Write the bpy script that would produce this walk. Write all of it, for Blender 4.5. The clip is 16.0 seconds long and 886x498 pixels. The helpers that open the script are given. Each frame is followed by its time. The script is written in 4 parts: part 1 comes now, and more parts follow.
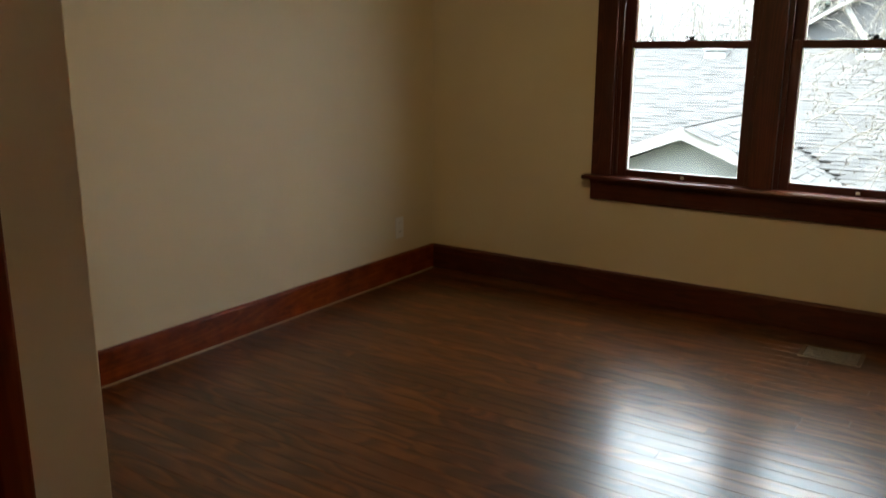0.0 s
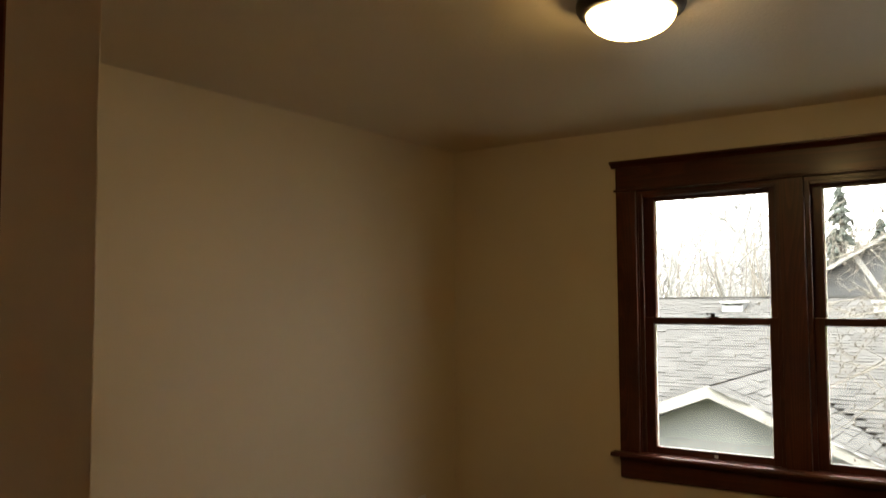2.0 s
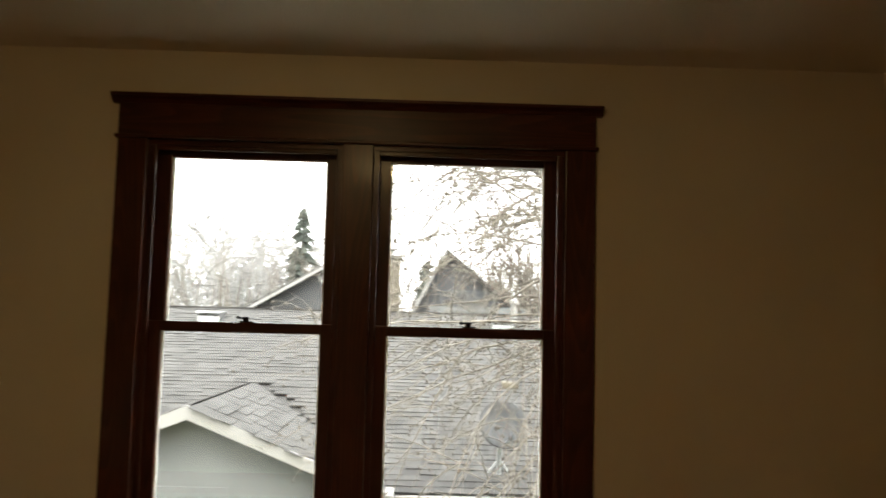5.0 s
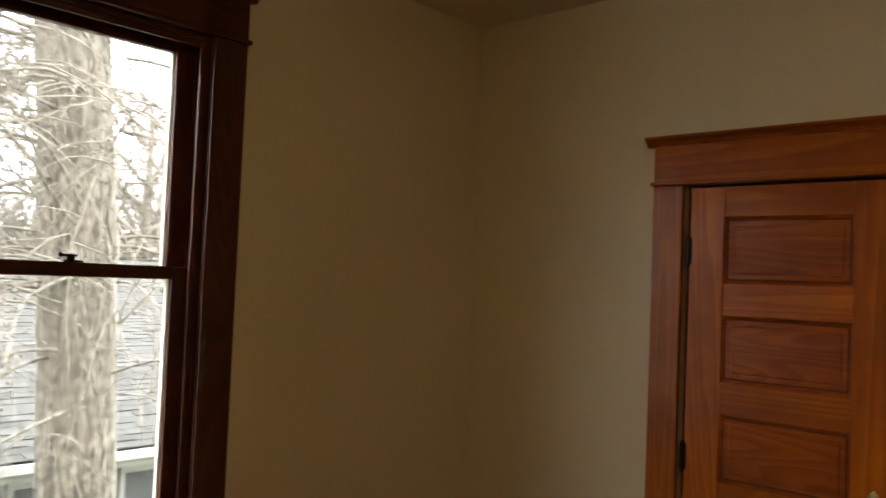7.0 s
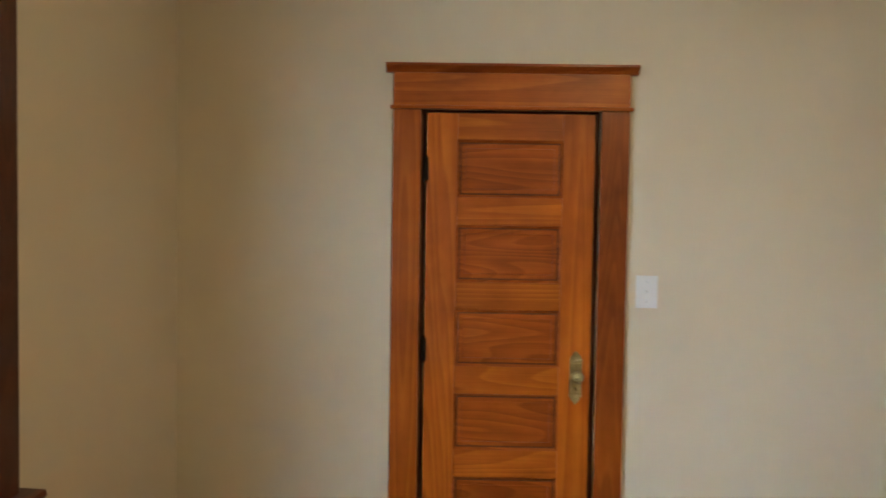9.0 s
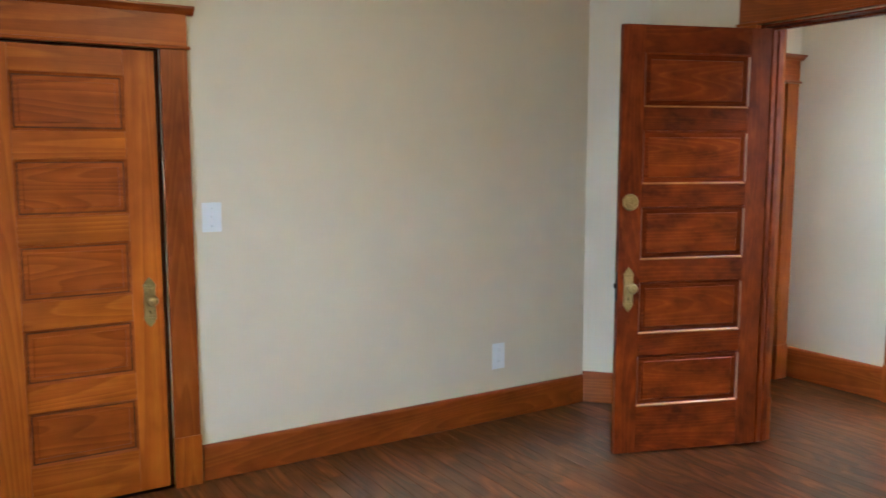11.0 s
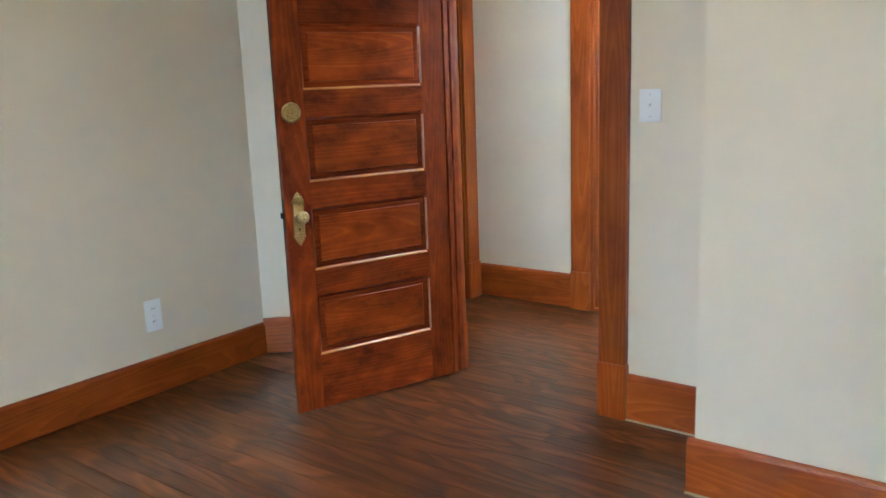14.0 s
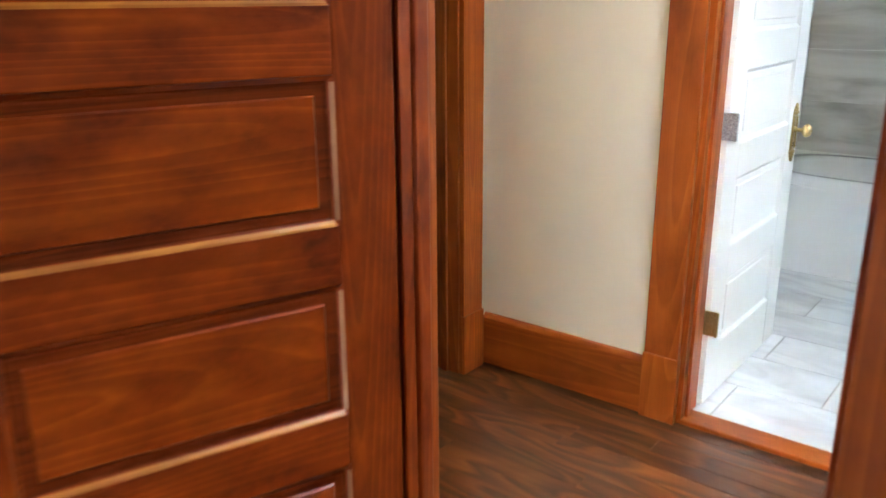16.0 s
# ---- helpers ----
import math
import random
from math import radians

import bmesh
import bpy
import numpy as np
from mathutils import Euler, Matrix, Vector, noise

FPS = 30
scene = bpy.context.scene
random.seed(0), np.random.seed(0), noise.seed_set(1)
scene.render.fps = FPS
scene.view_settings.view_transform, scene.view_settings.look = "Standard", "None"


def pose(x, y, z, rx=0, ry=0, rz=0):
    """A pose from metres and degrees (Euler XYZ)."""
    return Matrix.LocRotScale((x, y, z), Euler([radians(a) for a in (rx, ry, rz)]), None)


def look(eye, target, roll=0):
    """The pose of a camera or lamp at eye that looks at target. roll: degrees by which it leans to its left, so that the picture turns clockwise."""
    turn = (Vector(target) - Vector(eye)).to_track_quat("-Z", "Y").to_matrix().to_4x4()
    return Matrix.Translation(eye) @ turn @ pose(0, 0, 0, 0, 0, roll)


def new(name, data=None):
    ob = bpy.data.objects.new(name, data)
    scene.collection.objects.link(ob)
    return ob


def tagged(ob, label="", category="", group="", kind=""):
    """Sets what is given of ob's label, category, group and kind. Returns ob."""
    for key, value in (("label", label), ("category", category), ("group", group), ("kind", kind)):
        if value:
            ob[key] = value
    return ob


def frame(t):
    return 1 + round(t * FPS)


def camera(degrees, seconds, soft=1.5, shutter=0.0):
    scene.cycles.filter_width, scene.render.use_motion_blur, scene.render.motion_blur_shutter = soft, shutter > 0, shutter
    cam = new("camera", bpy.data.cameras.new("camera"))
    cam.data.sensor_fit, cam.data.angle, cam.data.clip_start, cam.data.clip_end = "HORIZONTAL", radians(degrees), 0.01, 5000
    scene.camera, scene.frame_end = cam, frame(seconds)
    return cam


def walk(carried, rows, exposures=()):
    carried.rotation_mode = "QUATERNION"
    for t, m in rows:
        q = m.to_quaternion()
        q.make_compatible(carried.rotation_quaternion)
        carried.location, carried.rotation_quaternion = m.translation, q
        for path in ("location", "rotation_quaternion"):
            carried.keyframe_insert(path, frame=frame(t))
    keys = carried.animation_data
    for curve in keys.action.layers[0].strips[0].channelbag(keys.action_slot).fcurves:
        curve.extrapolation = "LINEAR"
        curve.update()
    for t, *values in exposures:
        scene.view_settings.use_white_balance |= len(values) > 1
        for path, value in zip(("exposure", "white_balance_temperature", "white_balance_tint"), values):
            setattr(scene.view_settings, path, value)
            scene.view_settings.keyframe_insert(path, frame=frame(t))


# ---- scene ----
cam = camera(57.2, 16.0, shutter=0.35)
PATH = [
    (0, (-1.267, -4.931, 1.569), (-2.356, -3.319, 1.104), 0.2),
    (0.5, (-1.289, -4.917, 1.62), (-2.408, -3.289, 1.315), -0.5),
    (1, (-1.307, -4.925, 1.665), (-2.461, -3.299, 1.506), -0.3),
    (1.5, (-1.315, -4.901, 1.717), (-2.479, -3.275, 1.698), -0.5),
    (2, (-1.312, -4.893, 1.765), (-2.471, -3.268, 1.892), -0.3),
    (2.5, (-1.42, -4.919, 1.794), (-2.537, -3.276, 2.019), 0.3),
    (3, (-1.504, -4.796, 1.794), (-2.507, -3.082, 2.032), 0.3),
    (3.5, (-1.663, -4.615, 1.788), (-2.415, -2.774, 2.003), 0.7),
    (3.7, (-1.698, -4.481, 1.776), (-2.354, -2.604, 1.992), 0.9),
    (6, (-2.492, -2.992, 1.669), (-1.739, -1.143, 1.781), 1.4),
    (6.5, (-2.738, -2.766, 1.666), (-1.588, -1.131, 1.748), 1.6),
    (7, (-2.938, -2.48, 1.647), (-1.461, -1.134, 1.724), 2.4),
    (7.5, (-3.074, -2.115, 1.624), (-1.368, -1.072, 1.656), 2.3),
    (8, (-3.321, -1.8, 1.619), (-1.457, -1.078, 1.555), 2.3),
    (8.5, (-3.446, -1.518, 1.604), (-1.494, -1.092, 1.52), 2.1),
    (9, (-3.505, -1.221, 1.599), (-1.507, -1.185, 1.517), 0.9),
    (9.5, (-3.666, -1.043, 1.6), (-1.708, -1.434, 1.48), 0.1),
    (10, (-3.795, -0.92, 1.615), (-1.922, -1.603, 1.453), 0.1),
    (10.2, (-3.81, -0.908, 1.613), (-1.972, -1.675, 1.434), 0.3),
    (12.3, (-3.86, -1.031, 1.515), (-2.467, -2.435, 1.215), -1.4),
    (12.5, (-3.856, -1.047, 1.513), (-2.513, -2.495, 1.201), -1.3),
    (13, (-3.842, -1.106, 1.497), (-2.593, -2.63, 1.154), -1.1),
    (13.5, (-3.723, -1.273, 1.475), (-2.508, -2.816, 1.097), -1.5),
    (14, (-3.425, -1.574, 1.442), (-2.231, -3.128, 1.039), -2.1),
    (14.5, (-3.075, -1.945, 1.442), (-1.908, -3.501, 0.977), -1.9),
    (15, (-2.777, -2.476, 1.436), (-1.571, -3.974, 0.888), -1.6),
    (15.5, (-2.414, -2.978, 1.443), (-1.219, -4.471, 0.856), -0.8),
    (16, (-2.101, -3.534, 1.443), (-0.912, -5.028, 0.847), -0.4),
]
walk(cam, [(t, look(eye, target, roll)) for t, eye, target, roll in PATH],
     exposures=[(0, 1.95, 6450, 2), (1.0, 1.6, 7500, 6), (3.7, 1.5, 7700, 8), (6.0, 0.9, 7300, 8), (6.5, 1.35, 7300, 8), (7.0, 1.7, 7300, 8), (8.0, 2.45, 6450, 5), (9.0, 3.15, 5350, 2), (10.2, 3.42, 4900, 1), (12.5, 3.5, 4650, 0), (14.5, 3.62, 4700, -1), (16.0, 3.75, 5600, 3)])

# ---- world, sun, lamp light ----
world = bpy.data.worlds.new("overcast_sky")
scene.world = world
world.use_nodes = True
wt = world.node_tree
sky = wt.nodes.new("ShaderNodeTexSky")
sky.sky_type = "NISHITA"
sky.sun_disc = False
sky.sun_elevation, sky.sun_rotation = radians(48), radians(205)
sky.air_density, sky.dust_density, sky.ozone_density = 1.0, 4.0, 1.0
pale = wt.nodes.new("ShaderNodeMix")
pale.data_type = "RGBA"
pale.inputs[0].default_value = 0.75
cloud_way, cloud_split = wt.nodes.new("ShaderNodeTexCoord"), wt.nodes.new("ShaderNodeSeparateXYZ")
wt.links.new(cloud_way.outputs["Generated"], cloud_split.inputs[0])
cloud = wt.nodes.new("ShaderNodeMix")
cloud.data_type = "RGBA"
cloud.inputs[6].default_value, cloud.inputs[7].default_value = (17.0, 18.0, 19.5, 1), (48.0, 51.0, 55.0, 1)
wt.links.new(cloud_split.outputs[2], cloud.inputs[0])
wt.links.new(cloud.outputs[2], pale.inputs[7])
wt.links.new(sky.outputs[0], pale.inputs[6])
wt.links.new(pale.outputs[2], wt.nodes["Background"].inputs[0])
wt.nodes["Background"].inputs[1].default_value = 0.15

sun = new("sun", bpy.data.lights.new("sun", "SUN"))
sun.data.energy, sun.data.angle, sun.data.color = 1.0, radians(14), (1.0, 0.97, 0.92)
sun.matrix_world = look((0, 0, 20), (0.42 * 20, 0.9 * 20, -2.0))


# ---- materials ----
def material(name):
    m = bpy.data.materials.new(name)
    m.use_nodes = True
    return m, m.node_tree, m.node_tree.nodes["Principled BSDF"]


def node(nt, kind, **inputs):
    n = nt.nodes.new("ShaderNode" + kind)
    for key, value in inputs.items():
        n.inputs[key.replace("_", " ")].default_value = value
    return n


def coords(nt, scale, random_shift=0.0):
    """Object coordinates times scale, shifted by a random amount for each object."""
    tc, mp = nt.nodes.new("ShaderNodeTexCoord"), nt.nodes.new("ShaderNodeMapping")
    mp.inputs["Scale"].default_value = scale
    nt.links.new(tc.outputs["Object"], mp.inputs["Vector"])
    if random_shift:
        oi = nt.nodes.new("ShaderNodeObjectInfo")
        mul = nt.nodes.new("ShaderNodeMath")
        mul.operation = "MULTIPLY"
        mul.inputs[1].default_value = random_shift
        nt.links.new(oi.outputs["Random"], mul.inputs[0])
        nt.links.new(mul.outputs[0], mp.inputs["Location"])
    return mp.outputs["Vector"]


def ramp(nt, fac, stops):
    r = nt.nodes.new("ShaderNodeValToRGB")
    while len(r.color_ramp.elements) < len(stops):
        r.color_ramp.elements.new(0.5)
    for e, (p, c) in zip(r.color_ramp.elements, stops):
        e.position, e.color = p, (*c, 1)
    nt.links.new(fac, r.inputs[0])
    return r.outputs[0]


def mixed(nt, kind, fac, a, b):
    n = nt.nodes.new("ShaderNodeMix")
    n.data_type, n.blend_type = "RGBA", kind
    for socket, value in ((n.inputs[0], fac), (n.inputs[6], a), (n.inputs[7], b)):
        if isinstance(value, (int, float, tuple)):
            socket.default_value = value if isinstance(value, (int, float)) else (*value, 1)
        else:
            nt.links.new(value, socket)
    return n.outputs[2]


def bump(nt, bsdf, height, strength, distance=0.01):
    b = nt.nodes.new("ShaderNodeBump")
    b.inputs["Strength"].default_value, b.inputs["Distance"].default_value = strength, distance
    nt.links.new(height, b.inputs["Height"])
    nt.links.new(b.outputs[0], bsdf.inputs["Normal"])


def wood(name, axis, dark, mid, light, rough=0.36, coat=0.14, figure=0.3, vary=0.3, lines=20.0, fine_mix=0.55, run=0.5, spec=0.38, cloud=0.6, across=7.0, late=0.6, blotch=4.0, streaks=0.35):
    """Stained fir: narrow latewood lines, fine streaks along one axis of the object, and a cloudy stain."""
    m, nt, bsdf = material(name)
    k = "xyz".index(axis)

    def stretched(long, wide, shift):
        scale = [wide] * 3
        scale[k] = long
        return coords(nt, scale, shift)

    warp = node(nt, "TexNoise", Scale=1.0, Detail=0.5, Roughness=0.3)
    nt.links.new(stretched(run, across, 37.0), warp.inputs["Vector"])
    rings = nt.nodes.new("ShaderNodeMath")
    rings.operation = "MULTIPLY"
    rings.inputs[1].default_value = lines
    nt.links.new(warp.outputs["Fac"], rings.inputs[0])
    frac = nt.nodes.new("ShaderNodeMath")
    frac.operation = "FRACT"
    nt.links.new(rings.outputs[0], frac.inputs[0])
    grain = node(nt, "TexNoise", Scale=1.0, Detail=3.0)
    nt.links.new(stretched(4.0, 260.0, 61.0), grain.inputs["Vector"])
    streak = node(nt, "TexNoise", Scale=1.0, Detail=4.0, Roughness=0.6)
    nt.links.new(stretched(1.1, 34.0, 13.0), streak.inputs["Vector"])
    blot = node(nt, "TexNoise", Scale=blotch, Detail=5.0, Roughness=0.62)
    nt.links.new(stretched(0.7, 1.25, 23.0), blot.inputs["Vector"])
    shade = tuple(a + (b - a) * figure for a, b in zip(mid, dark))
    half = tuple((a + b) / 2 for a, b in zip(mid, light))
    base = ramp(nt, frac.outputs[0], [(0.0, half), (late - 0.25, mid), (late + 0.18, shade), (late + 0.27, shade), (late + 0.36, half)])
    g = ramp(nt, grain.outputs["Fac"], [(0.32, (0.66, 0.6, 0.56)), (0.6, (1.1, 1.08, 1.05))])
    c = mixed(nt, "MULTIPLY", fine_mix, base, g)
    s2 = ramp(nt, streak.outputs["Fac"], [(0.3, (0.6, 0.52, 0.46)), (0.5, (0.98, 0.96, 0.94)), (0.72, (1.3, 1.32, 1.3))])
    c = mixed(nt, "MULTIPLY", streaks, c, s2)
    b2 = ramp(nt, blot.outputs["Fac"], [(0.3, (0.4, 0.28, 0.22)), (0.45, (0.85, 0.78, 0.72)), (0.55, (1.05, 1.04, 1.02)), (0.7, (1.4, 1.5, 1.5))])
    c = mixed(nt, "MULTIPLY", cloud, c, b2)
    oi = nt.nodes.new("ShaderNodeObjectInfo")
    tone = ramp(nt, oi.outputs["Random"], [(0.0, (1 - vary,) * 3), (1.0, (1 + vary * 0.6,) * 3)])
    c = mixed(nt, "MULTIPLY", 1.0, c, tone)
    nt.links.new(c, bsdf.inputs["Base Color"])
    rr = ramp(nt, blot.outputs["Fac"], [(0.3, (rough + 0.08,) * 3), (0.7, (rough - 0.05,) * 3)])
    nt.links.new(rr, bsdf.inputs["Roughness"])
    bsdf.inputs["Coat Weight"].default_value, bsdf.inputs["Coat Roughness"].default_value = coat, 0.16
    bsdf.inputs["Specular IOR Level"].default_value = spec
    bump(nt, bsdf, grain.outputs["Fac"], 0.12, 0.002)
    return m


def floor_wood(name, axis, dark, mid, light, rough=0.36, coat=0.14, figure=0.28, vary=0.3, lines=9.0, fine_mix=0.6, run=0.7, spec=0.38, cloud=0.7):
    """Oiled fir strips with broad flame figure along one axis of the object."""
    m, nt, bsdf = material(name)
    along = {"x": (run, 6, 6), "y": (6, run, 6), "z": (6, 6, run)}[axis]
    fine = {"x": (3.5, 170, 170), "y": (170, 3.5, 170), "z": (170, 170, 3.5)}[axis]
    v = coords(nt, along, 37.0)
    warp = node(nt, "TexNoise", Scale=1.0, Detail=1.2, Roughness=0.35)
    nt.links.new(v, warp.inputs["Vector"])
    rings = nt.nodes.new("ShaderNodeMath")
    rings.operation = "MULTIPLY"
    rings.inputs[1].default_value = lines
    nt.links.new(warp.outputs["Fac"], rings.inputs[0])
    frac = nt.nodes.new("ShaderNodeMath")
    frac.operation = "FRACT"
    nt.links.new(rings.outputs[0], frac.inputs[0])
    grain = node(nt, "TexNoise", Scale=1.0, Detail=3.0)
    nt.links.new(coords(nt, fine, 61.0), grain.inputs["Vector"])
    blot = node(nt, "TexNoise", Scale=3.2, Detail=3.0)
    nt.links.new(coords(nt, (1, 1, 1), 23.0), blot.inputs["Vector"])
    base = ramp(nt, frac.outputs[0], [(0.0, mid), (0.15, tuple((a + b) / 2 for a, b in zip(mid, light))), (0.55, mid), (0.88, tuple(a + (b - a) * figure for a, b in zip(mid, dark))), (1.0, mid)])
    g = ramp(nt, grain.outputs["Fac"], [(0.34, (0.6, 0.54, 0.5)), (0.58, (1.08, 1.06, 1.02))])
    c = mixed(nt, "MULTIPLY", fine_mix, base, g)
    b2 = ramp(nt, blot.outputs["Fac"], [(0.3, (0.55, 0.42, 0.34)), (0.45, (0.92, 0.88, 0.84)), (0.66, (1.15, 1.15, 1.1))])
    c = mixed(nt, "MULTIPLY", cloud, c, b2)
    oi = nt.nodes.new("ShaderNodeObjectInfo")
    tone = ramp(nt, oi.outputs["Random"], [(0.0, (1 - vary,) * 3), (1.0, (1 + vary * 0.6,) * 3)])
    c = mixed(nt, "MULTIPLY", 1.0, c, tone)
    nt.links.new(c, bsdf.inputs["Base Color"])
    rr = ramp(nt, grain.outputs["Fac"], [(0.3, (rough + 0.1,) * 3), (0.7, (rough - 0.04,) * 3)])
    nt.links.new(rr, bsdf.inputs["Roughness"])
    bsdf.inputs["Coat Weight"].default_value, bsdf.inputs["Coat Roughness"].default_value = coat, 0.16
    bsdf.inputs["Specular IOR Level"].default_value = spec
    bump(nt, bsdf, grain.outputs["Fac"], 0.12, 0.002)
    return m


DK, MD, LT = (0.12, 0.022, 0.004), (0.3, 0.065, 0.006), (0.4, 0.105, 0.010)
TRIM = {a: wood("stained_fir_" + a, a, DK, MD, LT, figure=0.15, cloud=0.65, streaks=0.12, fine_mix=0.2, coat=0.06, spec=0.3, blotch=3.0) for a in "xyz"}
DOOR = {a: wood("amber_fir_" + a, a, (0.2, 0.042, 0.005), (0.45, 0.108, 0.006), (0.54, 0.155, 0.009), vary=0.14, figure=0.28, fine_mix=0.3, cloud=0.45, lines=14.0, streaks=0.2, coat=0.05, spec=0.28, run=0.35) for a in "xyz"}
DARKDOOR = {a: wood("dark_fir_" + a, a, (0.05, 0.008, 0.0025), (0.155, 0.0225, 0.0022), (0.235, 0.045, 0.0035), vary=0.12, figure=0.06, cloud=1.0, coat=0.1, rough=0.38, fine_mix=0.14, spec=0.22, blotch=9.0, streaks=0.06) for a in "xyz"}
# dark stain, with the shade of backlit woodwork painted in as well
SASH = {a: wood("backlit_fir_" + a, a, (0.03, 0.006, 0.004), (0.08, 0.016, 0.008), (0.115, 0.026, 0.01), vary=0.2, figure=0.3, cloud=0.6, streaks=0.25) for a in "xyz"}
FLOOR = floor_wood("dark_oiled_fir_floor", "x", (0.03, 0.01, 0.0035), (0.1, 0.029, 0.008), (0.225, 0.08, 0.017), rough=0.32, coat=0.33, vary=0.45, figure=0.65, lines=8.0, fine_mix=0.6, run=1.5, spec=0.5)
# darker fir that paints shade into panel grooves and the closet door's gap
GROOVE_SHADE = wood("groove_shade_fir", "x", (0.03, 0.008, 0.003), (0.15, 0.032, 0.005), (0.2, 0.045, 0.006), rough=0.5, coat=0.0)
DOOR["panel"] = wood("orange_fir_panel", "x", (0.16, 0.03, 0.005), (0.36, 0.076, 0.005), (0.44, 0.11, 0.008), vary=0.12, figure=0.32, lines=10.0, run=1.2, across=8.0, cloud=0.45, fine_mix=0.3, streaks=0.15, coat=0.05, spec=0.28)
DARKDOOR["panel"] = wood("red_fir_panel", "x", (0.05, 0.008, 0.0025), (0.205, 0.032, 0.0026), (0.3, 0.063, 0.0042), vary=0.12, figure=0.05, cloud=1.0, coat=0.1, rough=0.36, fine_mix=0.14, spec=0.22, blotch=7.0, streaks=0.06)
# groove rings: duller and a little darker than the red panels
DARKDOOR["groove"] = wood("red_groove_fir", "x", (0.05, 0.008, 0.003), (0.17, 0.027, 0.003), (0.22, 0.04, 0.004), rough=0.6, coat=0.0, spec=0.12)


def paint(name, colour, rough, relief, size, mottle=0.05, stain=0.0):
    m, nt, bsdf = material(name)
    n1 = node(nt, "TexNoise", Scale=size, Detail=4.0)
    n2 = node(nt, "TexNoise", Scale=1.4, Detail=3.0)
    nt.links.new(coords(nt, (1, 1, 1)), n1.inputs["Vector"])
    nt.links.new(coords(nt, (1, 1, 1), 5.0), n2.inputs["Vector"])
    c = ramp(nt, n2.outputs["Fac"], [(0.3, tuple(v * (1 - mottle) for v in colour)), (0.7, tuple(min(1, v * (1 + mottle)) for v in colour))])
    nt.links.new(c, bsdf.inputs["Base Color"])
    r = ramp(nt, n2.outputs["Fac"], [(0.3, (rough - 0.05,) * 3), (0.7, (rough + 0.06,) * 3)])
    nt.links.new(r, bsdf.inputs["Roughness"])
    bump(nt, bsdf, n1.outputs["Fac"], relief, 0.004)
    return m


WALL = paint("cream_wall_paint", (0.735, 0.64, 0.48), 0.5, 0.14, 90, 0.03)
CEIL = paint("cream_ceiling_paint", (0.69, 0.595, 0.44), 0.33, 0.8, 70, 0.04)
WHITE = paint("white_gloss_paint", (0.84, 0.835, 0.8), 0.5, 0.05, 40, 0.02)
PLASTIC = paint("white_plastic", (0.83, 0.83, 0.82), 0.35, 0.0, 40, 0.01)
PORCELAIN = paint("white_acrylic", (0.86, 0.86, 0.85), 0.15, 0.0, 10, 0.01)
GREY_SIDING = paint("grey_siding_paint", (0.11, 0.118, 0.12), 0.6, 0.03, 30, 0.1)
FAR_GREY = paint("slate_grey_siding", (0.045, 0.048, 0.052), 0.7, 0.1, 8, 0.15)
EDGE_GLINT = {"x": wood("amber_edge_glint", "x", (0.2, 0.07, 0.012), (0.36, 0.135, 0.02), (0.44, 0.18, 0.03), vary=0.1), "z": wood("pale_edge_glint", "z", (0.2, 0.09, 0.045), (0.4, 0.2, 0.12), (0.5, 0.28, 0.18), vary=0.1)}
EXT_WHITE = paint("weathered_white_trim", (0.22, 0.22, 0.217), 0.6, 0.1, 20, 0.08)
GAP = paint("bare_plaster_gap", (0.42, 0.36, 0.29), 0.9, 0.5, 120, 0.35)
ASPHALT = paint("lawn_and_soil", (0.09, 0.10, 0.05), 0.95, 0.6, 3, 0.4)


def metal(name, colour, rough, relief=0.25, size=180):
    m, nt, bsdf = material(name)
    n = node(nt, "TexNoise", Scale=size, Detail=3.0)
    nt.links.new(coords(nt, (1, 1, 1)), n.inputs["Vector"])
    c = ramp(nt, n.outputs["Fac"], [(0.35, tuple(v * 0.6 for v in colour)), (0.6, colour)])
    nt.links.new(c, bsdf.inputs["Base Color"])
    bsdf.inputs["Metallic"].default_value, bsdf.inputs["Roughness"].default_value = 1.0, rough
    bump(nt, bsdf, n.outputs["Fac"], relief, 0.002)
    return m


BRASS = metal("antique_brass", (0.6, 0.47, 0.21), 0.34)
DARK_METAL = metal("dark_bronze", (0.05, 0.04, 0.035), 0.4)
BLACK = metal("black_iron", (0.02, 0.02, 0.02), 0.45)
STEEL = metal("galvanised_steel", (0.6, 0.62, 0.63), 0.45, 0.1)

GLASS, gnt, gb = material("window_glass")
gb.inputs["Base Color"].default_value = (0.97, 0.98, 0.98, 1)
gb.inputs["Roughness"].default_value = 0.0
gb.inputs["IOR"].default_value = 1.45
gb.inputs["Transmission Weight"].default_value = 1.0

DIFFUSER, dnt, db = material("glowing_frosted_glass")
db.inputs["Base Color"].default_value = (0.9, 0.85, 0.72, 1)
db.inputs["Emission Color"].default_value = (1.0, 0.72, 0.34, 1)
db.inputs["Emission Strength"].default_value = 11.5

MARBLE, mnt, mb = material("grey_veined_marble")
mv = coords(mnt, (0.9, 0.9, 5.0), 11.0)
mn = node(mnt, "TexNoise", Scale=1.6, Detail=6.0, Distortion=0.8)
mnt.links.new(mv, mn.inputs["Vector"])
mnt.links.new(ramp(mnt, mn.outputs["Fac"], [(0.30, (0.42, 0.40, 0.37)), (0.5, (0.64, 0.62, 0.59)), (0.7, (0.74, 0.73, 0.71))]), mb.inputs["Base Color"])
mb.inputs["Roughness"].default_value = 0.2
FLOORMARBLE, fnt, fb = material("pale_marble_tile")
fn = node(fnt, "TexNoise", Scale=2.2, Detail=6.0, Distortion=1.2)
fnt.links.new(coords(fnt, (1, 2.5, 1), 17.0), fn.inputs["Vector"])
